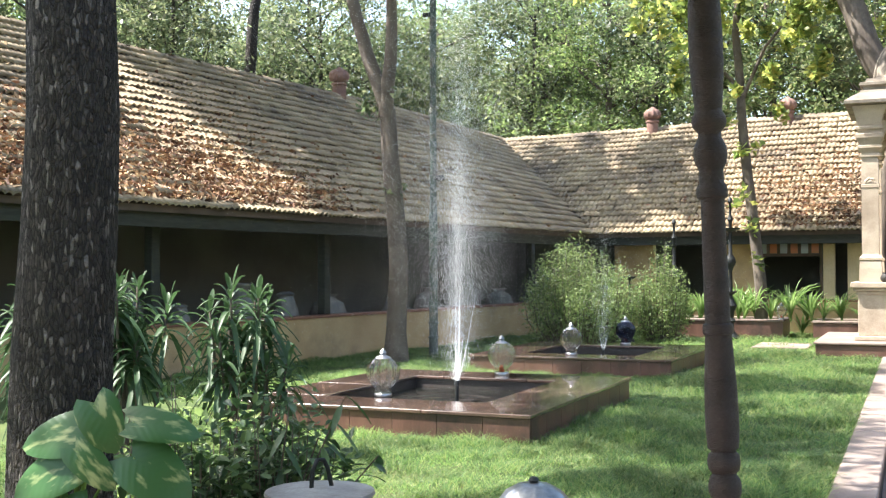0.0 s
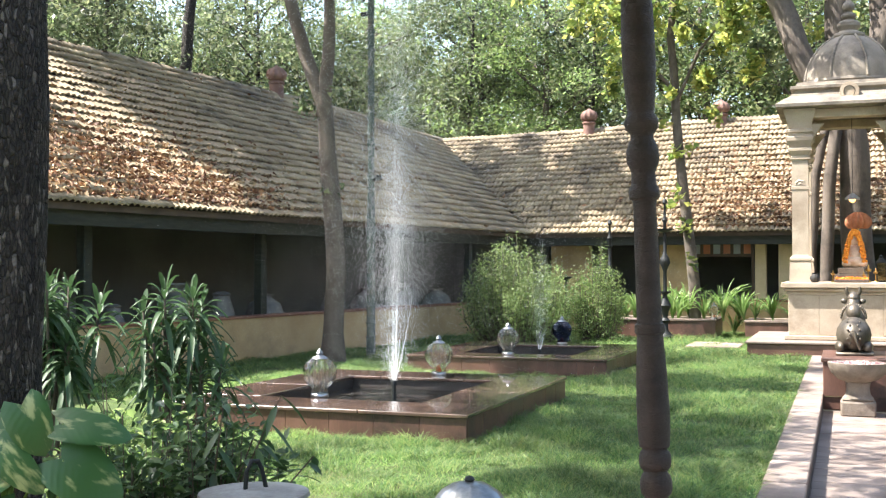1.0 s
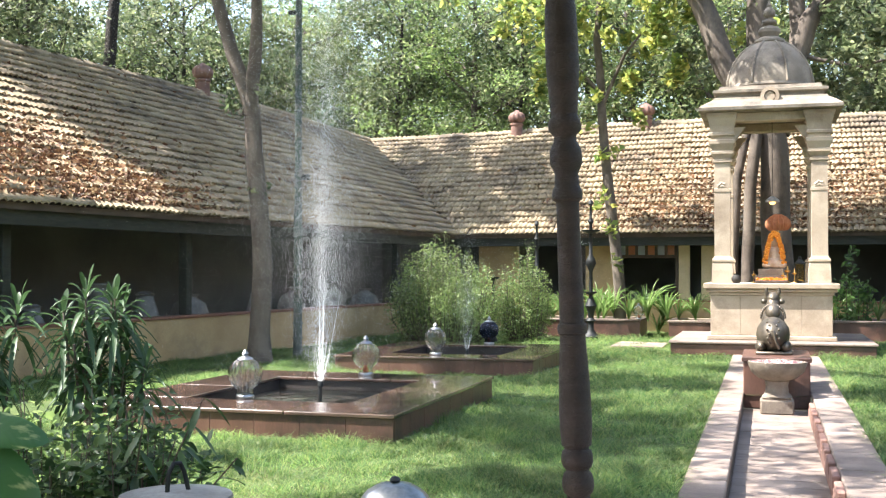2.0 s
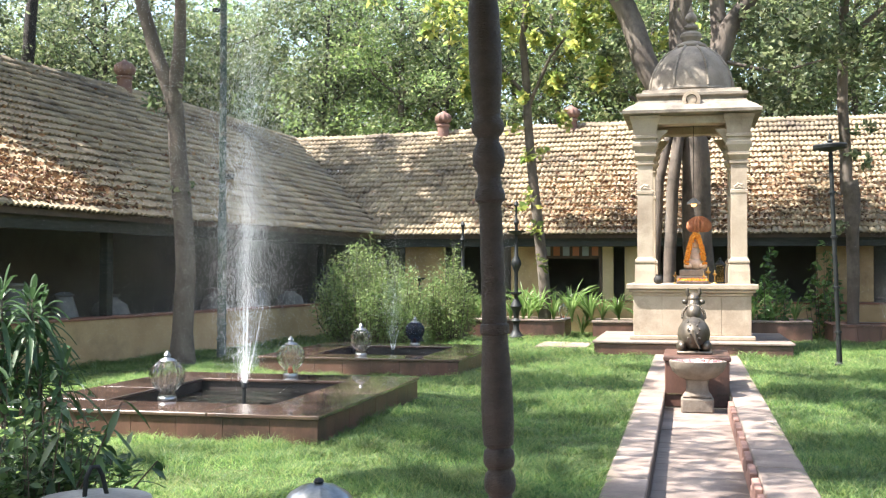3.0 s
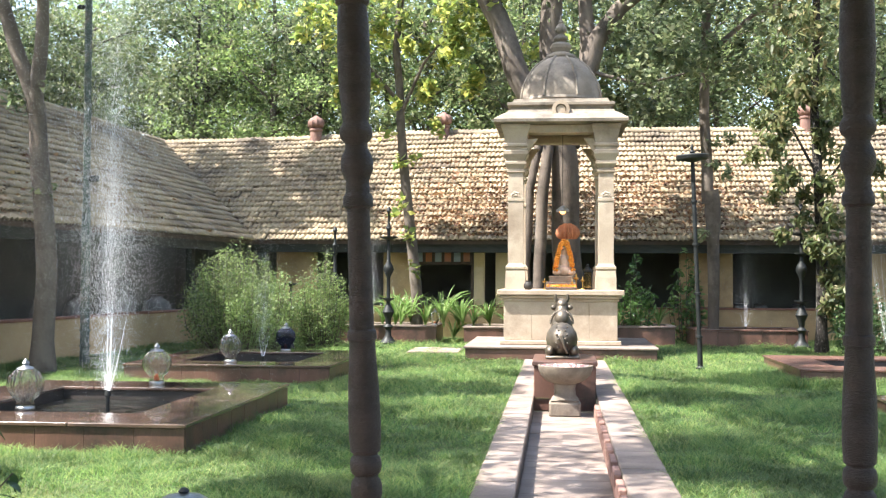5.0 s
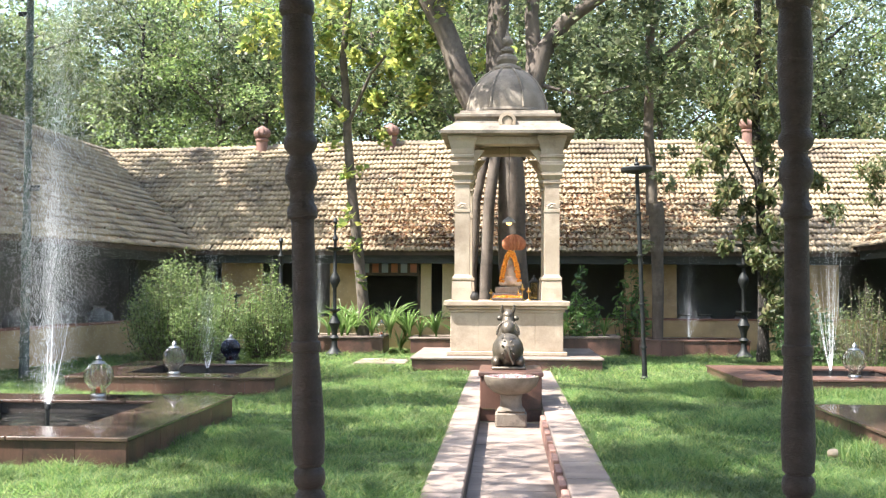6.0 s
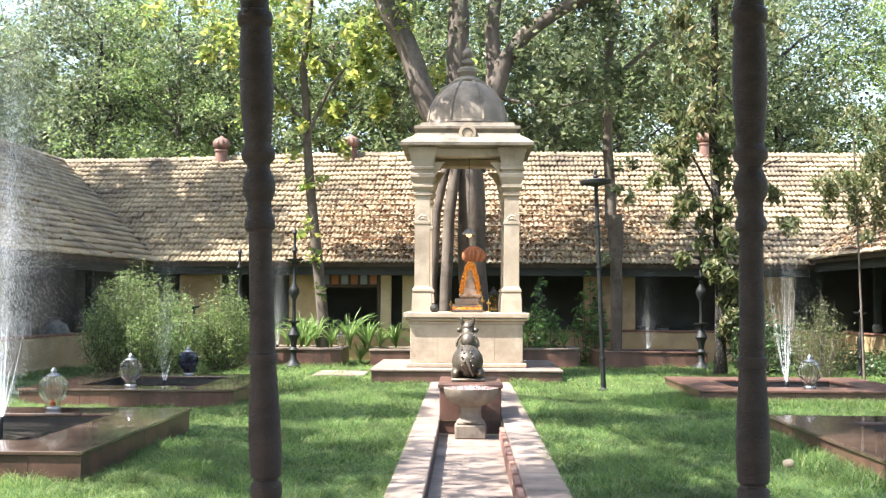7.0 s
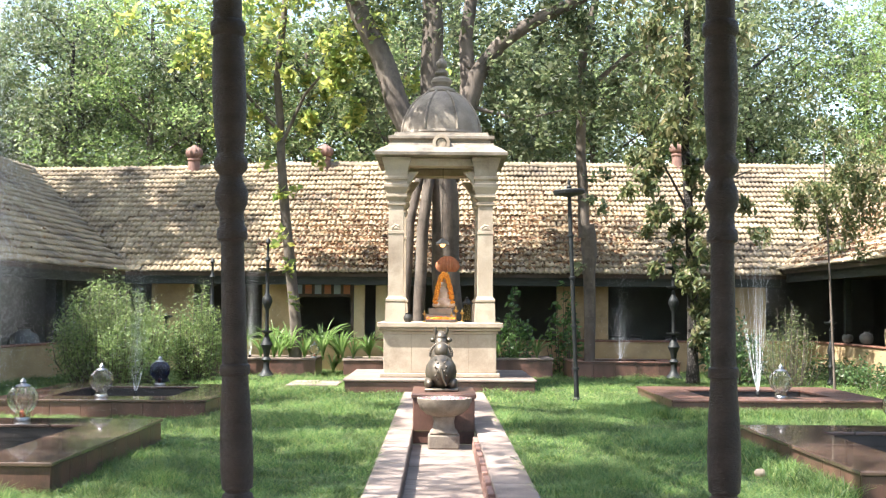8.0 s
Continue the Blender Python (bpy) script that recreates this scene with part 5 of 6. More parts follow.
def make_tree(name, label, x, y, rz, bark, mesh_pair, group="", scale=1.0):
    t = thing(name, label, "tree", (x, y, 0), rz, group)
    t.scale = (scale,) * 3
    part("trunk", mesh_pair[0], M[bark], t, smooth=70)
    part("crown", mesh_pair[1], None, t)
    return t


# woodland round the buildings
kinds = [
    make_tree("woodland_tree", "tall woodland tree with a loose dark green crown", -13.5, 41.0, 0, "bark", grow(11, 15, 0.24, 0.24, 18, 3.7, 3.5, 17000, 0.18, 0.85, twigs=4), "woodland trees"),
    make_tree("woodland_tree", "tall woodland tree with an airy mid-green crown", -6.2, 39.5, 0, "bark2", grow(12, 14, 0.20, 0.22, 17, 3.4, 3.0, 14000, 0.17, 0.80, twigs=4, mat="leaf_mid"), "woodland trees"),
    make_tree("woodland_tree", "woodland tree with fresh light green feathery leaves", -10.0, 37.2, 0, "bark2", grow(13, 14, 0.22, 0.20, 22, 3.3, 2.5, 26000, 0.125, 0.75, twigs=5, mat="leaf_bright"), "woodland trees"),
    make_tree("woodland_tree", "slim woodland tree with sparse dark leaves", 3.0, 37, 0, "bark", grow(14, 13, 0.17, 0.25, 14, 2.8, 3.0, 9000, 0.18, 0.75, twigs=4), "woodland trees"),
]
rg = np.random.default_rng(21)
# (kind, x, y, size): behind the far wing, then further back, then beyond the side wings
woods = [(2, 14.6, 36.0, 0.95), (2, 18.2, 37.5, 1.0), (0, 11.2, 39.5, 1.05), (0, -15.5, 36.0, 0.9), (3, -12.4, 37.6, 1.0), (3, -7.9, 36.3, 0.9), (1, -4.4, 37.4, 0.95), (3, -3.0, 40.5, 1.1), (1, -1.2, 37.0, 0.9),
         (0, 0.8, 40.0, 1.05), (1, 5.2, 38.2, 0.95), (3, 8.8, 36.4, 0.95), (1, 8.2, 42.5, 1.0), (0, 16.5, 42.0, 1.0), (1, 21.5, 40.0, 1.0), (0, 20.0, 34.0, 0.9), (1, -17.8, 40.0, 1.0), (2, -19.5, 44.0, 1.1),
         (0, -22.0, 38.0, 1.0), (1, -9.5, 45.0, 1.1), (2, -2.5, 47.0, 1.1), (0, 4.0, 47.5, 1.0), (1, 12.5, 48.0, 1.1), (2, 24.0, 46.0, 1.1), (1, -26.0, 46.0, 1.1), (2, -15.0, 50.0, 1.2),
         (3, -18.3, 24.6, 1.0), (3, -18.6, 32.8, 1.05), (3, -19.2, 20.8, 1.0), (2, -25.5, 26.0, 0.95), (0, -24.5, 31.5, 1.0), (0, -22.8, 21.0, 0.9), (1, -25.5, 37.0, 1.0), (1, -22.0, 35.0, 0.9),
         (0, -23.0, 16.5, 0.95), (3, -16.6, 33.6, 0.9), (3, -20.6, 27.0, 1.0), (1, -28.0, 23.0, 1.1), (2, -29.0, 29.0, 1.1), (0, -30.0, 35.0, 1.1), (0, -27.0, 17.0, 1.0), (1, -33.0, 41.0, 1.2),
         (0, 19.5, 17.0, 1.0), (1, 22.0, 21.0, 1.0), (2, 20.0, 25.0, 1.0), (0, 23.5, 29.0, 1.0), (1, 20.5, 30.0, 0.9)]
for i, (k, x, y, q) in enumerate(woods):
    c = copy_thing(kinds[k], pose(x, y, 0, 0, 0, i * 67.0))
    q *= 0.9 if x < -15 and y < 38 else 1.0
    c.scale = (q, q, q * rg.uniform(0.96, 1.08))
for i in range(11):
    c = copy_thing(kinds[(0, 1, 3)[i % 3]], pose(-50 + 9.6 * i + rg.normal(0, 1.5), 60 + (i % 2) * 6 + rg.normal(0, 1.0), 0, 0, 0, i * 51.0))
    c.scale = (1.15, 1.15, 1.15)
# unseen trees added on the sunny side to dapple the court
for i, (x, y, q) in enumerate(((-14.5, -3.5, 1.15), (-20, -4, 1.2), (-9.5, -6.5, 1.1))):
    c = copy_thing(kinds[i], pose(x, y, 0, 0, 0, 40 + i * 77))
    c.scale = (q, q, q * 1.05)
far = np.stack([rg.uniform(-90, 90, 60000), rg.uniform(70, 92, 60000), np.abs(rg.normal(0, 1, 60000)) * 4.5], 1)
tagged(new("distant_woods", fast_mesh("distant_woods", *leaf_cards(far, 0.75, rg), M["leaf_wood"])), "dense hazy woodland behind the buildings", "woods", kind="stuff")
far = np.concatenate([np.stack([s * rg.uniform(44, 60, 24000), rg.uniform(-30, 80, 24000), np.abs(rg.normal(0, 1, 24000)) * 7.5], 1) for s in (-1, 1)])
tagged(new("distant_woods", fast_mesh("distant_woods", *leaf_cards(far, 0.75, rg), M["leaf_wood"])), "dense woodland on both sides of the grounds", "woods", kind="stuff")


def stems_tree(name, label, stems, bark, crown, group=""):
    """A tree whose stems follow given courses; the crown gathers round points on them."""
    t = thing(name, label, "tree", (*stems[0][0][0][:2], 0), group=group)
    ox, oy = stems[0][0][0][:2]
    m = Mesh()
    for pts, r0, r1 in stems:
        P = [Vector((p[0] - ox, p[1] - oy, p[2])) for p in pts]
        q, rr = [], []
        n = len(P) - 1
        for i in range(n):
            for s in (0, 0.33, 0.66):
                q.append(P[i].lerp(P[i + 1], s) + Vector((noise.noise((i + s, r0 * 9, 1)), noise.noise((i + s, r0 * 9, 7)), 0)) * r0 * 0.35)
                rr.append(r0 + (r1 - r0) * (i + s) / n + (0.3 * r0 if i + s == 0 and pts[0][2] < 0.2 else 0))
        q.append(P[-1])
        rr.append(r1)
        m.tube(q, rr, 14)
    part("trunk", m, M[bark], t, smooth=70)
    mat, leaf, seed, clusters = crown
    rg = np.random.default_rng(seed)
    cs = []
    for (x, y, z), rad, n in clusters:
        sub = rg.normal(size=(max(n // (260 if n >= 1900 else 60), 2), 3)) * rad * np.array([0.6, 0.6, 0.5])
        pick = rg.integers(0, len(sub), n)
        cs.append(np.array([x - ox, y - oy, z]) + sub[pick] + rg.normal(size=(n, 3)) * (0.26 if n >= 1000 else 0.16) * max(rad, 0.5))
    pts = np.concatenate(cs)
    cards = full_leaves(pts, leaf, rg, 0.9, 0.42) if mat == "leaf_olive" else leaf_cards(pts, leaf, rg, 0.35, 0.5, 0.9)
    part("crown", fast_mesh("crown", *cards, M[mat]), None, t)
    return t


# near trunk beside the porch; unseen crown overhead added to dapple lawn and bushes
stems_tree("shade_tree", "big dark rough-barked tree beside the porch", [([(-3.08, 3.47, 0), (-3.08, 3.47, 1.2), (-3.04, 3.46, 2.6), (-2.95, 3.5, 4.0), (-2.9, 3.6, 6.0), (-2.6, 4.0, 9.0)], 0.212, 0.10),
                                   ([(-3.0, 3.5, 4.2), (-4.5, 4.6, 6.5), (-6.0, 6.2, 8.4)], 0.10, 0.04), ([(-2.95, 3.6, 5.0), (-1.8, 5.6, 7.0), (-1.2, 7.4, 8.6)], 0.09, 0.03),
                                   ([(-2.9, 3.6, 5.4), (-5.2, 2.8, 7.4)], 0.09, 0.03), ([(-2.6, 4.0, 8.6), (-3.6, 8.0, 9.4), (-4.4, 13.0, 9.6)], 0.08, 0.02), ([(-2.6, 4.0, 8.8), (-0.8, 8.0, 9.5), (0.4, 14.0, 9.6)], 0.08, 0.02)], "bark",
           ("leaf_wood", 0.16, 31, [((-5.5, 6.0, 8.6), 1.6, 1500), ((-2.4, 5.5, 9.3), 1.7, 1300), ((-7.0, 8.5, 9.0), 1.6, 1300), ((-6.9, 2.3, 8.3), 0.9, 2600), ((-6.3, 1.3, 8.0), 0.8, 2300), ((-7.6, 3.3, 8.6), 0.8, 2300), ((-5.0, 2.6, 8.5), 1.8, 1500), ((-6.5, -1.5, 9.0), 1.8, 1600), ((-4.0, 0.5, 9.5), 1.6, 1200), ((-5.0, 8.0, 10.0), 1.5, 1000)] + [((x + 0.8 * sin(3 * y + x), y + 0.8 * sin(5 * x), 9.4 + 0.8 * sin(2.1 * x + y)), 0.85, 3400) for i, x in enumerate((-8.8, -6.4, -4.0, -1.6, 0.8, 3.2)) for j, y in enumerate((5.2, 7.7, 10.0, 12.5, 15.0)) if (i + 2 * j) % 5]))
# boughs kept above the view, set along the sun's line to shade both roofs
for k, (x, y, cx, cy, sx, sy, n) in enumerate(((-18.6, 16.0, -14.3, 16.2, 2.0, 2.5, 12), (-18.9, 22.6, -14.2, 21.4, 2.0, 2.8, 13), (-18.8, 29.0, -12.4, 26.3, 3.3, 2.2, 11))):
    boughs = [((cx + sx * sqrt((j + 0.5) / n) * cos(2.4 * j + k), cy + sy * sqrt((j + 0.5) / n) * sin(2.4 * j + k), 11.0 + 0.5 * sin(3.1 * j + k)), 0.85, 2300 if k < 2 else 1900) for j in range(n)]
    stems_tree("canopy_tree", "tall dark-trunked tree, its unseen boughs placed to shade the veranda roofs", [([(x, y, 0), (x + 0.05, y, 3), (x - 0.15, y, 6), (x + 0.1, y, 9.0), (x + 0.3, y, 10.4), (x * 0.6 + cx * 0.4, y * 0.6 + cy * 0.4, 10.9), (cx, cy, 11.3)], 0.26, 0.08)]
               + [([((x + cx) / 2, (y + cy) / 2, 10.95), ((x + cx + 2 * c[0]) / 4, (y + cy + 2 * c[1]) / 4, 11.1), c], 0.05, 0.015) for c, _, _ in boughs[::2]], "bark",
               ("leaf_wood", 0.19, 120 + k, boughs), "canopy trees")
stems_tree("forked_tree", "grey-brown forked tree beside the veranda parapet", [([(-7.82, 16.4, 0), (-7.84, 16.45, 1.5), (-7.98, 16.5, 3.1), (-8.06, 16.5, 4.1), (-8.3, 16.5, 4.8), (-8.62, 16.5, 5.65), (-9.2, 16.8, 7.6)], 0.17, 0.09),
                                    ([(-8.06, 16.5, 4.0), (-8.0, 16.5, 4.9), (-7.97, 16.5, 6.0), (-7.6, 16.4, 8.5)], 0.13, 0.06)], "bark2",
           ("leaf_wood", 0.15, 32, [((-9.5, 17, 8.6), 1.3, 1200), ((-7.6, 16.4, 9.2), 1.3, 1200), ((-10.5, 15.5, 9.2), 1.2, 1300), ((-11.5, 17.5, 9.5), 1.6, 1300), ((-8.25, 16.4, 4.15), 0.12, 60), ((-7.85, 16.4, 2.8), 0.05, 12), ((-7.75, 16.3, 4.4), 0.08, 14)]))
stems_tree("slim_tree", "slim tree with yellowing leaves in the flower bed", [([(-3.25, 25.7, 0.1), (-3.28, 25.7, 0.9), (-3.50, 25.7, 3.1), (-3.68, 25.7, 5.0), (-3.78, 25.7, 6.8), (-3.6, 25.7, 9)], 0.15, 0.07),
                                  ([(-3.7, 25.7, 5.2), (-3.1, 25.4, 6.4), (-2.4, 25.2, 7.2)], 0.05, 0.02), ([(-3.72, 25.7, 5.6), (-4.6, 25.4, 6.6), (-5.1, 25.3, 7.3)], 0.05, 0.02)], "bark2",
           ("leaf_yellow", 0.19, 33, [((-2.5, 25.2, 6.9), 0.9, 520), ((-4.7, 25.3, 7.0), 0.9, 480), ((-3.5, 25.4, 8.2), 1.2, 800), ((-2.9, 25.2, 5.6), 0.5, 160), ((-1.6, 25, 7.9), 1.1, 520), ((-5.6, 25, 8.1), 1.1, 520),
                                      ((-2.1, 25.2, 5.9), 0.6, 220), ((-4.4, 25.3, 5.9), 0.6, 220), ((-3.3, 25.3, 6.3), 0.6, 220), ((-1.7, 25.2, 6.7), 0.6, 240), ((-5.4, 25.3, 7.2), 0.7, 260), ((-3.6, 25.3, 7.3), 0.7, 300), ((-4.2, 25.4, 4.9), 0.4, 70), ((-2.7, 25.4, 4.7), 0.4, 60),
                                      ((-3.5, 25.55, 4.2), 0.25, 50), ((-3.6, 25.5, 3.2), 0.2, 34), ((-3.2, 25.5, 1.7), 0.15, 18), ((-3.45, 25.5, 2.5), 0.15, 24)]))
# last two limbs and first three leaf clusters: unseen, added to shade the dome
stems_tree("great_tree", "great old multi-stemmed tree behind the shrine", [([(0.25, 24.4, 0), (0.22, 24.4, 1.5), (0.15, 24.4, 3.2), (0.08, 24.4, 4.5), (-0.66, 24.4, 5.5), (-1.07, 24.4, 6.45), (-1.55, 24.4, 7.6), (-1.95, 24.5, 8.5), (-2.8, 24.6, 10)], 0.33, 0.20),
                                   ([(0.12, 24.5, 4.4), (0.42, 24.6, 5.2), (0.60, 24.6, 5.95), (0.85, 24.6, 6.7), (1.32, 24.6, 7.4), (2.3, 24.6, 8.05), (4.2, 24.6, 9.0)], 0.30, 0.11),
                                   ([(0.1, 24.6, 4.4), (-0.08, 24.8, 5.6), (-0.14, 24.8, 7.1), (-0.14, 24.9, 8.4), (-0.2, 25, 10.5)], 0.30, 0.20),
                                   ([(0.55, 24.7, 5.6), (0.62, 24.7, 6.6), (0.55, 24.8, 7.6), (0.75, 24.9, 9.0)], 0.20, 0.13),
                                   ([(-0.42, 24.0, 0), (-0.42, 24.0, 1.8), (-0.36, 24.05, 3.2), (-0.18, 24.2, 4.6)], 0.13, 0.12),
                                   ([(-0.72, 24.1, 0), (-0.70, 24.1, 1.8), (-0.62, 24.15, 3.4), (-0.3, 24.3, 4.9)], 0.10, 0.09),
                                   ([(0.75, 24.6, 6.0), (1.8, 24.5, 5.7), (2.7, 24.3, 5.9)], 0.05, 0.02),
                                   ([(-1.75, 24.4, 8.1), (-2.8, 22.8, 9.4), (-4.0, 21.0, 10.2)], 0.09, 0.03), ([(0.2, 24.9, 8.6), (-1.2, 22.6, 10.2), (-2.6, 20.6, 10.8)], 0.09, 0.03)], "bark2",
           ("leaf_wood", 0.17, 34, [((-3.0, 20.5, 10.2), 0.9, 2600), ((-2.0, 20.2, 10.8), 0.8, 1950), ((-3.4, 21.4, 11.0), 0.8, 1950), ((-2.6, 24.4, 9.2), 1.4, 1200), ((0.5, 24.8, 9.6), 1.6, 1500), ((3.0, 24.5, 9.0), 1.5, 1300), ((2.2, 24.2, 6.1), 0.9, 650), ((1.5, 24.4, 7.0), 0.9, 500), ((3.2, 24.4, 7.2), 1.0, 600),
                                    ((5.0, 24.4, 8.6), 1.4, 900), ((-1.4, 24.6, 8.9), 1.1, 600), ((2.0, 24.2, 5.2), 0.5, 240), ((-1.6, 26, 6.6), 0.9, 700), ((-2.2, 26, 8.0), 1.1, 800), ((0.9, 26.2, 6.6), 0.9, 700), ((2.8, 26, 8.0), 1.1, 800), ((0.2, 26.4, 8.0), 1.1, 700), ((1.9, 26, 5.6), 0.7, 420), ((3.9, 25.2, 6.3), 0.8, 480)]))
stems_tree("stub_tree", "pale trunk with a thickened stub and new shoots", [([(3.52, 26.0, 0), (3.52, 26.0, 1.2), (3.5, 26.0, 2.7), (3.47, 26.0, 3.1)], 0.125, 0.15), ([(3.50, 26.0, 2.35), (3.50, 26.0, 2.8), (3.47, 26.0, 3.3), (3.44, 26.0, 3.5)], 0.15, 0.20),
                                  ([(3.40, 26.0, 3.2), (3.36, 26.0, 4.1), (3.30, 26.0, 5.2), (3.36, 26.0, 7.5), (3.7, 26, 9)], 0.14, 0.09), ([(3.37, 26, 6.6), (4.4, 25.9, 7.5), (5.6, 25.8, 8.0)], 0.07, 0.03)], "bark2",
           ("leaf_wood", 0.15, 35, [((3.7, 25.8, 3.9), 0.3, 110), ((3.75, 25.8, 4.6), 0.25, 70), ((3.3, 25.9, 8.3), 1.2, 700), ((5.0, 25.6, 7.9), 1.0, 600), ((3.2, 25.7, 2.4), 0.25, 60)]))
stems_tree("slender_tree", "slender tree with big drooping leaves by the lawn", [([(5.3, 23.3, 0), (5.3, 23.3, 1.5), (5.22, 23.2, 3.5), (5.12, 23.1, 5.2), (5.15, 23, 7.4), (5.2, 23, 9)], 0.12, 0.06),
                                     ([(5.2, 23.2, 3.6), (4.6, 22.9, 4.6), (4.2, 22.7, 4.8)], 0.03, 0.012), ([(5.2, 23.2, 3.2), (5.9, 22.9, 4.2), (6.4, 22.7, 4.4)], 0.03, 0.012)], "bark",
           ("leaf_olive", 0.19, 36, [((4.3, 22.7, 4.7), 0.6, 428), ((5.1, 22.8, 5.2), 0.7, 513), ((4.5, 22.8, 3.9), 0.6, 399), ((5.6, 22.8, 4.4), 0.6, 399), ((4.9, 22.8, 6.4), 0.9, 685), ((5.7, 22.8, 7.4), 1.0, 698),
                                    ((5.0, 22.9, 3.2), 0.5, 370), ((5.4, 22.9, 2.4), 0.55, 455), ((5.5, 22.9, 1.7), 0.5, 428), ((5.5, 22.9, 1.0), 0.5, 428), ((4.4, 22.8, 7.6), 0.9, 598), ((4.7, 22.8, 2.6), 0.4, 170), ((6.1, 22.7, 3.6), 0.5, 285)]))
stems_tree("feathery_tree", "thin sapling with drooping feathery foliage by the parapet", [([(7.05, 19.9, 0), (7.0, 19.9, 1.5), (6.95, 19.9, 3.0), (6.9, 19.9, 4.4)], 0.022, 0.015), ([(7.6, 20.5, 3.0), (7.0, 20.2, 3.7), (6.3, 19.9, 3.6)], 0.015, 0.006),
                                      ([(7.6, 20.5, 3.3), (7.9, 19.9, 4.0), (8.1, 19.4, 3.9)], 0.015, 0.006)], "bark2",
           ("leaf_olive", 0.11, 37, [((7.1, 20.2, 3.4), 0.6, 576), ((6.2, 19.8, 3.3), 0.4, 288), ((7.6, 19.6, 4.4), 0.6, 576), ((6.8, 19.6, 4.6), 0.6, 468), ((6.6, 20.0, 3.5), 0.5, 468), ((7.3, 20.0, 3.9), 0.6, 612), ((8.0, 19.7, 3.8), 0.6, 612), ((7.8, 20.1, 3.2), 0.5, 468), ((6.9, 20.2, 3.0), 0.35, 216), ((8.3, 19.6, 4.4), 0.6, 468)]))


def bush(name, label, x, y, seed, stems, height, width, leaves, leaf, mat):
    b = thing(name, label, "bush", (x, y, 0))
    rg = np.random.default_rng(seed)
    m, pts = Mesh(), []
    for i in range(stems):
        az, out = rg.uniform(0, 2 * pi), width * sqrt(rg.random())
        h = height * rg.uniform(0.6, 1.08) * (1.08 - 0.55 * (out / width) ** 2)
        foot = 0.6 if y > 8 else 0.4
        p0, p1 = Vector((foot * out * cos(az), foot * out * sin(az), 0)), Vector((out * cos(az), out * sin(az), h))
        mid = p0.lerp(p1, 0.5) + Vector((0.12 * out * cos(az), 0.12 * out * sin(az), 0))
        m.tube([p0, mid, p1], [0.012, 0.008, 0.003] if y > 8 else [0.006, 0.004, 0.002], 5)
        for k in range(leaves // stems):
            s = rg.random() ** 0.7
            q = (p0.lerp(mid, s * 2) if s < 0.5 else mid.lerp(p1, s * 2 - 1))
            pts.append(q + Vector(rg.normal(0, 0.055 + 0.06 * (1 - s), 3)))
    part("twig_mass", m, M["bark2"], b, kind="stuff")
    part("foliage", fast_mesh("foliage", *(full_leaves if y < 8 else leaf_cards)(np.array(pts), leaf, rg, 0.15 if y < 8 else -0.1), M[mat]), None, b)
    return b


bush("round_bush", "large pale green twiggy bush behind the pool", -6.35, 21.8, 41, 190, 2.0, 1.22, 30000, 0.055, "leaf_bush")
bush("tall_bush", "upright pale green bush beside the lamp stands", -4.85, 22.6, 42, 80, 1.85, 0.58, 11000, 0.055, "leaf_bush")
bush("spindly_bush", "thin pale bush by the veranda corner", 7.0, 22.2, 43, 46, 1.7, 0.6, 3600, 0.05, "leaf_mid")
bush("dark_shrub", "dark green shrub at the foot of the slender tree", 5.9, 22.6, 44, 40, 1.6, 0.6, 3000, 0.09, "leaf_dark")
for i, (x, y) in enumerate(((8.5, 22.8), (8.4, 21.4), (8.5, 20.0), (8.3, 24.3), (8.5, 18.6))):
    bush("low_shrub", "low green shrub along the parapet", x, y, 50 + i, 22, 0.55, 0.55, 1100, 0.08, "leaf_dark")
bush("feathery_plant", "feathery light green plant beside the shrine", 1.75, 25.6, 60, 16, 2.0, 0.5, 520, 0.16, "leaf_shrub")
bush("feathery_plant", "feathery light green plant before the veranda", 2.95, 26.45, 61, 16, 2.2, 0.45, 480, 0.16, "leaf_shrub")
bush("leafy_bush", "leafy green bush at the foot of the rough-barked tree", -2.95, 4.25, 62, 70, 0.98, 0.42, 3400, 0.062, "leaf_dark")
bush("leafy_bush", "leafy green bush beside the covered pot", -2.60, 4.25, 63, 70, 0.86, 0.40, 3600, 0.058, "leaf_dark")
bush("sunlit_bush", "low bright green bush in sun", -3.75, 5.4, 64, 46, 0.70, 0.6, 1900, 0.075, "leaf_bright")


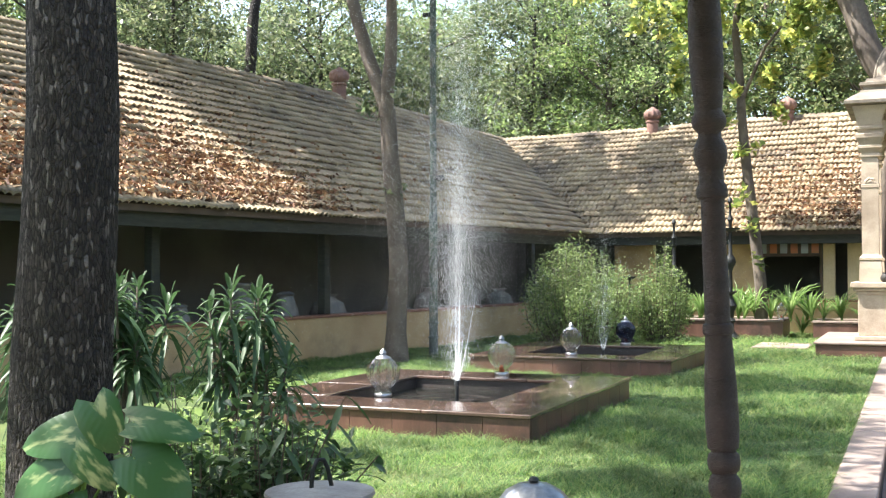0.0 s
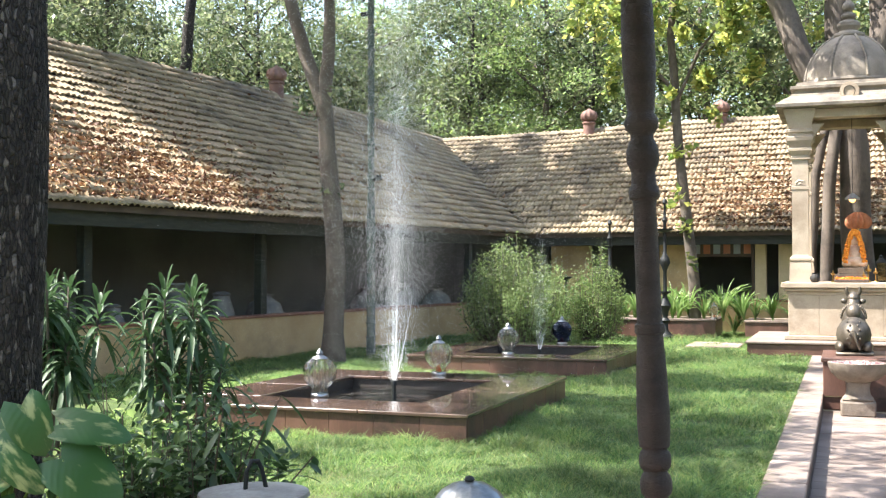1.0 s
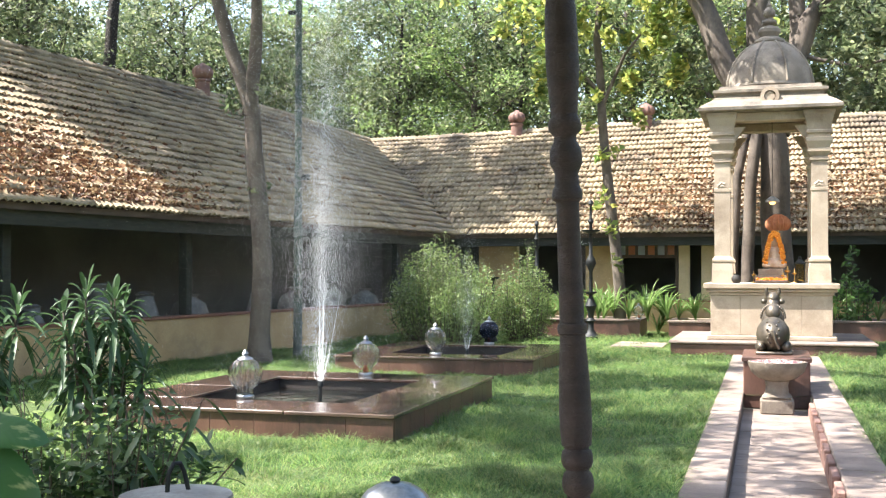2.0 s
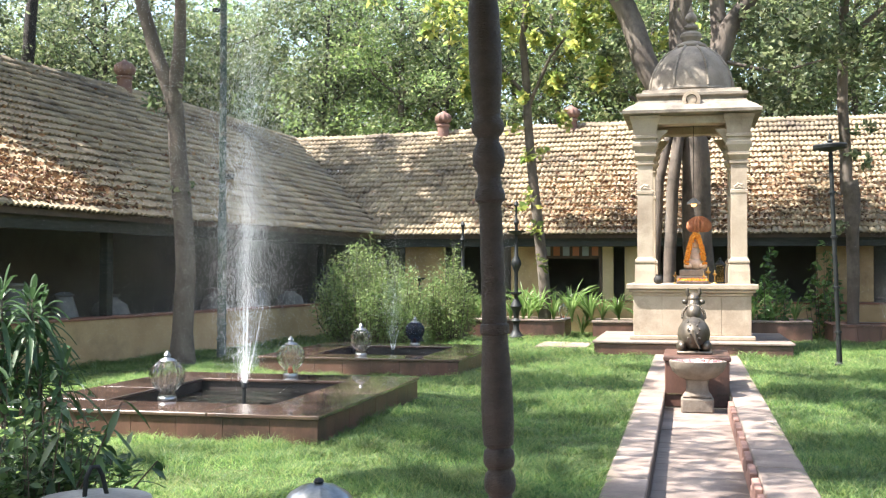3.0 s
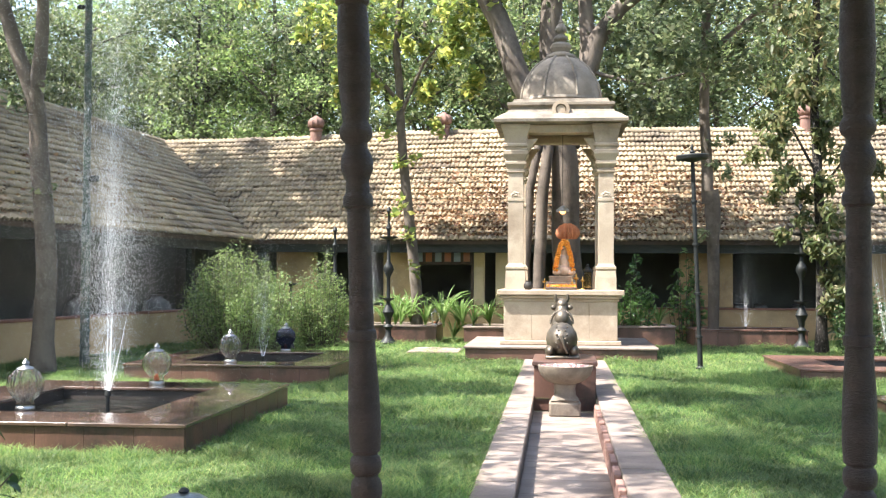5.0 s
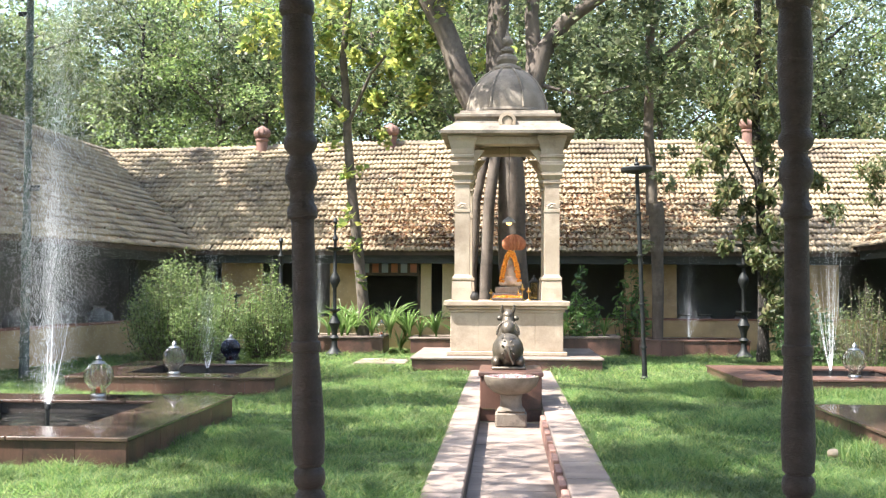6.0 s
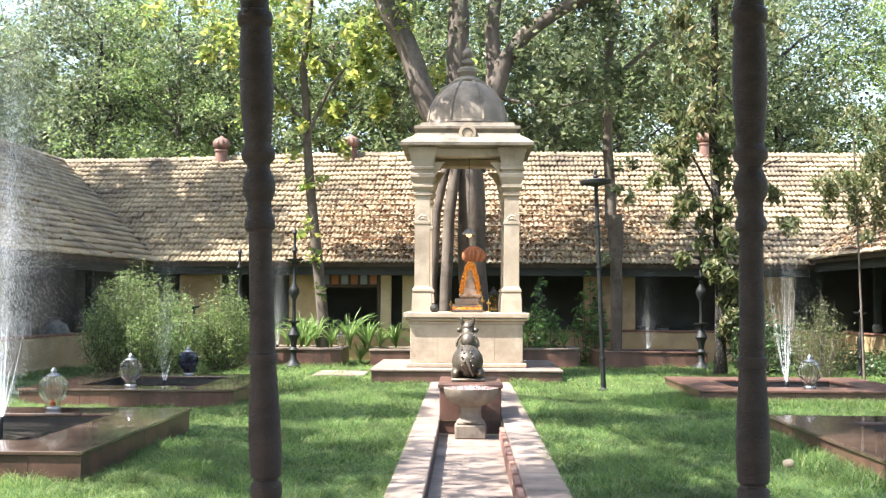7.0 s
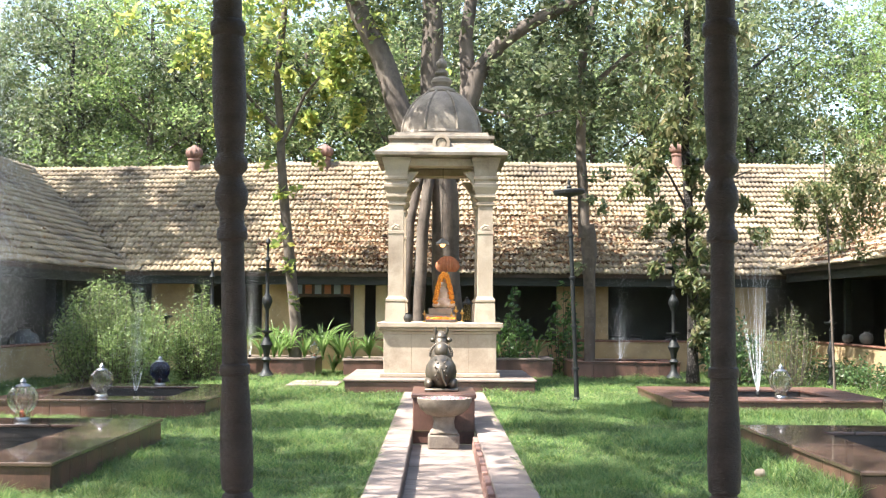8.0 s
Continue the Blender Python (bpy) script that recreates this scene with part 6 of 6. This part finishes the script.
def dracaena(x, y, canes, seed, hmin, hmax, wid, label, rz=0):
    d = thing("dracaena", label, "plant", (x, y, 0), rz, "dracaenas")
    rg = np.random.default_rng(seed)
    for i in range(canes):
        c = Mesh()
        az, out = rg.uniform(0, 2 * pi), wid * sqrt(rg.random())
        h = rg.uniform(hmin, hmax)
        tip = Vector((out * cos(az), out * sin(az), h))
        c.tube([(tip.x * 0.4, tip.y * 0.4, 0), (tip.x * 0.8, tip.y * 0.8, h * 0.5), tip], [0.014, 0.012, 0.010], 6)
        cane = part("cane", c, M["bark2"], d, smooth=60)
        for k in range(22):
            a, s = k * 2.4 + i + rg.normal(0, 0.25), k / 21
            ln = 0.25 + 0.14 * rg.random() - 0.08 * s
            b = Vector((0, 0, -0.26 * (1 - s)))
            el = -0.35 + 1.75 * s
            pts = []
            for q in np.linspace(0, 1, 6):
                r = ln * q * cos(el) + 0.015
                z = ln * (q * sin(el) - 1.05 * q * q * (1.15 - 0.8 * s))
                w = 0.020 * sin(pi * min(0.9 * q + 0.1, 1)) ** 0.8 + 0.001
                cx, cy = r * cos(a), r * sin(a)
                p = tip + b + Vector((cx, cy, z))
                pts += [(p.x - w * sin(a), p.y + w * cos(a), p.z), (p.x, p.y, p.z - 0.010), (p.x + w * sin(a), p.y - w * cos(a), p.z)]
            f = []
            for j in range(5):
                f += [(3 * j, 3 * j + 1, 3 * j + 4, 3 * j + 3), (3 * j + 1, 3 * j + 2, 3 * j + 5, 3 * j + 4)]
            part("leaf", Mesh().add(pts, f), M["leaf_dracaena"], cane, smooth=60)
    return d


dracaena(-4.86, 7.5, 13, 71, 0.75, 1.40, 0.34, "dracaena clump with glossy strap leaves on thin canes")
dracaena(-5.62, 7.0, 18, 72, 0.85, 1.42, 0.34, "dracaena clump with glossy strap leaves in the lawn")
dracaena(-6.3, 7.0, 14, 73, 0.7, 1.35, 0.35, "dracaena clump partly behind the rough-barked tree")


def broad_leaf(ln, wd):
    """A heart-shaped leaf lying along +y, folded along its midrib and dipping at the tip."""
    n, m = 12, Mesh()
    v = []
    for i in range(n + 1):
        s = i / n
        w = wd * 0.5 * 1.62 * (s + 0.03) ** 0.30 * (1.0 - s) ** 0.62 + 0.001
        z = -0.22 * ln * s * s
        y = ln * s - 0.05 * ln
        back = -0.20 * ln * (1 - s) ** 2
        v += [(-w, y + back, z + 0.05 * w), (-w * 0.5, y + back * 0.5, z + 0.16 * w), (0, y, z), (w * 0.5, y + back * 0.5, z + 0.16 * w), (w, y + back, z + 0.05 * w)]
    f = [(5 * i + k, 5 * i + k + 1, 5 * i + 6 + k, 5 * i + 5 + k) for i in range(n) for k in range(4)]
    return m.add(v, f)


cr = thing("variegated_creeper", "climbing creeper with big variegated heart-shaped leaves", "plant", (-2.75, 3.18, 0))
stem = Mesh()
stem.tube([(0, 0, 0), (0.02, 0.0, 0.35), (-0.02, 0.02, 0.6), (0.02, 0.05, 0.95)], [0.014, 0.013, 0.011, 0.008], 8)
base_v = Vector((-2.75, 3.18, 0))
RGT, TOW = Vector((0.92, 0.39, 0)), Vector((0.39, -0.92, 0))


def leaf_pose(p, dx, dz, tilt):
    """A leaf at p whose tip points dx along the porch and dz up, its face turned to the light by tilt."""
    n = (TOW * cos(tilt) + Vector((0, 0, 1)) * sin(tilt)).normalized()
    d = RGT * dx + Vector((0, 0, dz))
    d = (d - n * d.dot(n)).normalized()
    s = d.cross(n).normalized()
    return Matrix.Translation(p) @ Matrix((s, d, n)).transposed().to_4x4()


for (x, y, z), dx, dz, tilt, ln, wd in (((-2.665, 3.132, 0.955), -1.0, -0.20, 0.55, 0.25, 0.185), ((-2.625, 3.12, 1.045), 0.42, -0.9, 0.30, 0.185, 0.165), ((-2.515, 3.19, 0.985), 1.0, -0.16, 0.75, 0.235, 0.15),
                                        ((-2.70, 3.10, 0.845), -0.9, -0.5, 0.40, 0.24, 0.175), ((-2.665, 3.08, 0.895), 0.72, -0.75, 0.30, 0.19, 0.125), ((-2.505, 3.18, 0.865), 0.75, -0.6, 0.45, 0.25, 0.215),
                                        ((-2.72, 3.09, 0.73), -0.4, -0.9, 0.4, 0.22, 0.17)):
    q = Vector((x, y, z)) - base_v
    stem.tube([(0, 0, z - 0.25), (q.x * 0.5, q.y * 0.5, z - 0.08), tuple(q)], [0.007, 0.006, 0.005], 6)
    part("leaf", broad_leaf(ln, wd), M["creeper"], cr, smooth=60, at=leaf_pose(q, dx, dz, tilt))
part("stem", stem, M["leaf_lily"], cr, "green climbing stem", smooth=60)

# lance-leaved plant leaning over the covered pot
lp = thing("lance_leaved_plant", "leaning plant with narrow lance-shaped green leaves", "plant", (-2.55, 4.1, 0))
sm, lf = Mesh(), Mesh()
rg = np.random.default_rng(81)
for ex, ey, ez in ((0.30, 0.12, 0.98), (0.18, 0.10, 0.80), (0.10, 0.0, 0.95), (0.40, 0.22, 0.72)):
    P = [Vector((0, 0, 0)), Vector((ex * 0.3, ey * 0.3, ez * 0.5)), Vector((ex, ey, ez))]
    sm.tube(P, [0.008, 0.006, 0.003], 6)
    for k in range(16):
        s = 0.45 + 0.55 * k / 15
        b = P[1].lerp(P[2], (s - 0.5) * 2) if s > 0.5 else P[0].lerp(P[1], s * 2)
        a, ln, el = k * 2.4 + ex * 9, rg.uniform(0.10, 0.16), rg.uniform(-0.7, 0.5)
        pts = []
        for q in np.linspace(0, 1, 5):
            p = b + Vector((ln * q * cos(a) * cos(el), ln * q * sin(a) * cos(el), ln * (q * sin(el) - 0.35 * q * q)))
            w = 0.016 * sin(pi * min(q * 0.95 + 0.05, 1)) + 0.0008
            pts += [(p.x - w * sin(a), p.y + w * cos(a), p.z), (p.x, p.y, p.z - 0.004), (p.x + w * sin(a), p.y - w * cos(a), p.z)]
        f = []
        for j in range(4):
            f += [(3 * j, 3 * j + 1, 3 * j + 4, 3 * j + 3), (3 * j + 1, 3 * j + 2, 3 * j + 5, 3 * j + 4)]
        lf.add(pts, f)
part("stem", sm, M["bark2"], lp)
part("foliage", lf, M["leaf_dark"], lp, smooth=60)

# ---- dry leaves on the roofs ----


def roof_litter(w, spots, seed, label):
    rg = np.random.default_rng(seed)
    cs = []
    for u, v, su, sv, n in spots:
        uu, vv = rg.normal(u, su, n), np.abs(rg.normal(v, sv, n))
        ok = (vv > 0.03) & (vv < w.run - 0.2)
        uu, vv = uu[ok], vv[ok]
        x, y = w.xy(uu, vv)
        good = np.ones(len(uu), bool)
        for o in ALL:
            if o is not w:
                good &= o.uv(x, y)[1] < vv
        cs.append(np.stack([x, y, w.eave + PITCH * vv - w.dip(uu, vv) + 0.055 + rg.uniform(0, 0.045, len(vv))], 1)[good])
    v, l, n = leaf_cards(np.concatenate(cs), 0.13, rg, 0.0, 0.55)
    return tagged(new("fallen_leaves", fast_mesh("fallen_leaves", v, l, n, M["leaf_dry"])), label, "leaf litter", kind="stuff")


roof_litter(LEFT, [(-7.0, 0.85, 2.2, 0.75, 7500), (-4.4, 0.7, 0.9, 0.55, 2600), (-2.8, 0.5, 0.9, 0.40, 1200), (0, 1.8, 5, 1.6, 500)], 91, "brown dry leaves heaped along the eave")
roof_litter(FAR, [(-2.2, 1.1, 1.3, 0.9, 3000), (-0.2, 0.9, 1.4, 0.8, 2500), (2.9, 1.3, 1.4, 0.8, 3000), (0, 2, 4, 1.4, 900)], 92, "brown dry leaves strewn over the roof")
roof_litter(RIGHT, [(-3, 1.0, 2.5, 0.9, 2600), (-5, 2.0, 1.5, 0.9, 900)], 93, "scattered dry leaves on the roof")

# ---- grass ----
KEEP_OUT = [(-6.22, -3.11, 9.19, 12.82), (-6.17, -3.16, 15.38, 18.64), (3.34, 6.44, 8.96, 12.54), (3.31, 6.47, 15.93, 18.74), (2.93, 5.37, 24.73, 26.3), (-5.62, -2.68, 24.73, 26.2), (-2.12, -0.83, 24.83, 26.2),
            (0.98, 2.57, 24.83, 26.2), (-0.62, 0.83, -5, 20.1), (-1.76, 1.80, 20.2, 23.6), (-2.6, 6.2, -4, 3.06)]


def lawn(n, x0, x1, y0, y1, h, wd, seed):
    rg = np.random.default_rng(seed)
    p = np.stack([rg.uniform(x0, x1, n), rg.uniform(y0, y1, n)], 1)
    # tufts: pull blades together and let the height vary over the lawn
    q = np.round(p / 0.16 + rg.normal(0, 0.28, p.shape)) * 0.16
    p = q + (p - q) * 0.75
    ok = np.ones(n, bool)
    for a, b, c, d in KEEP_OUT:
        ok &= ~((p[:, 0] > a) & (p[:, 0] < b) & (p[:, 1] > c) & (p[:, 1] < d))
    lx = LEFT.uv(p[:, 0], p[:, 1])[1]
    ok &= (lx < 0.44) & (p[:, 1] < 27.15) & (p[:, 0] < 9.02)
    p = p[ok]
    k = 0.9 + 0.3 * np.sin(p[:, 0] * 1.7 + 0.6 * np.sin(p[:, 1] * 1.1)) * np.sin(p[:, 1] * 1.3 + 1.0)
    k += 0.45 * np.sin(p[:, 0] * 6.3 + 1.5 * np.sin(p[:, 1] * 4.1)) * np.sin(p[:, 1] * 5.7 + 1.2 * np.sin(p[:, 0] * 3.3))
    k = np.clip(k * np.abs(k) ** 0.5, 0.25, 2.3)
    base = np.concatenate([p, np.zeros((len(p), 1))], 1)
    return blades(base, h * k, wd, 2.1, rg)


for args, nm in (((210000, -7.2, 6.6, 5.0, 11.0, 0.066, 0.006, 101), "near"), ((170000, -9.6, 9.4, 11.0, 18.0, 0.070, 0.008, 102), "mid"), ((90000, -9.4, 9.4, 18.0, 27.0, 0.075, 0.012, 103), "far")):
    tagged(new("lawn_grass", fast_mesh("lawn_grass", *lawn(*args), M["grass"])), "soft ungroomed green lawn grass, thick tufts", "grass", kind="stuff")

rg = np.random.default_rng(111)
p = np.stack([rg.uniform(3.2, 7.2, 6500), 15.92 - np.abs(rg.normal(0, 0.22, 6500)), np.zeros(6500)], 1)
q = np.stack([3.30 - np.abs(rg.normal(0, 0.2, 3000)), rg.uniform(15.8, 18.6, 3000), np.zeros(3000)], 1)
tagged(new("tall_grass", fast_mesh("tall_grass", *blades(np.concatenate([p, q, np.stack([3.33 - np.abs(rg.normal(0, 0.16, 3500)), rg.uniform(8.9, 12.6, 3500), np.zeros(3500)], 1)]), 0.15, 0.008, 1.0, rg), M["grass"])), "longer grass growing up against the pool", "grass", kind="stuff")

# ---- kerb slabs, channel floor slabs and notched kerb blocks ----
rg = np.random.default_rng(5)
for x0, x1 in ((-0.60, CH_X0 + 0.004), (CH_X1 - 0.004, 0.82)):
    y = 2.9
    while y < 20.1:
        ln = rg.uniform(0.75, 1.05)
        if y + ln > 20.15:
            ln = 20.15 - y
        if ln > 0.1:
            part("kerb_slab", Mesh().box(x0, x1, y + 0.004, y + ln - 0.004, -0.03, 0.035 + rg.normal(0, 0.003), 0.008), M["kerb"], chan)
        y += ln
y = CH_Y0 + 0.02
while y < 13.9:
    part("floor_slab", Mesh().box(CH_X0 + 0.004, CH_X1 - 0.004, y + 0.004, min(y + 0.30, 13.97) - 0.004, CH_Z - 0.02, CH_Z + rg.normal(0, 0.0015), 0.005), M["kerb"], fl)
    y += 0.30
y = 5.0
while y < 13.2:
    part("notched_block", Mesh().box(CH_X1 - 0.062, CH_X1 - 0.006, y, y + 0.42, CH_Z + 0.002, 0.02, 0.008).box(CH_X1 - 0.062, CH_X1 - 0.006, y + 0.424, y + 0.58, CH_Z + 0.002, -0.06, 0.008), M["kerbred"], chan, "notched terracotta block")
    y += 0.60
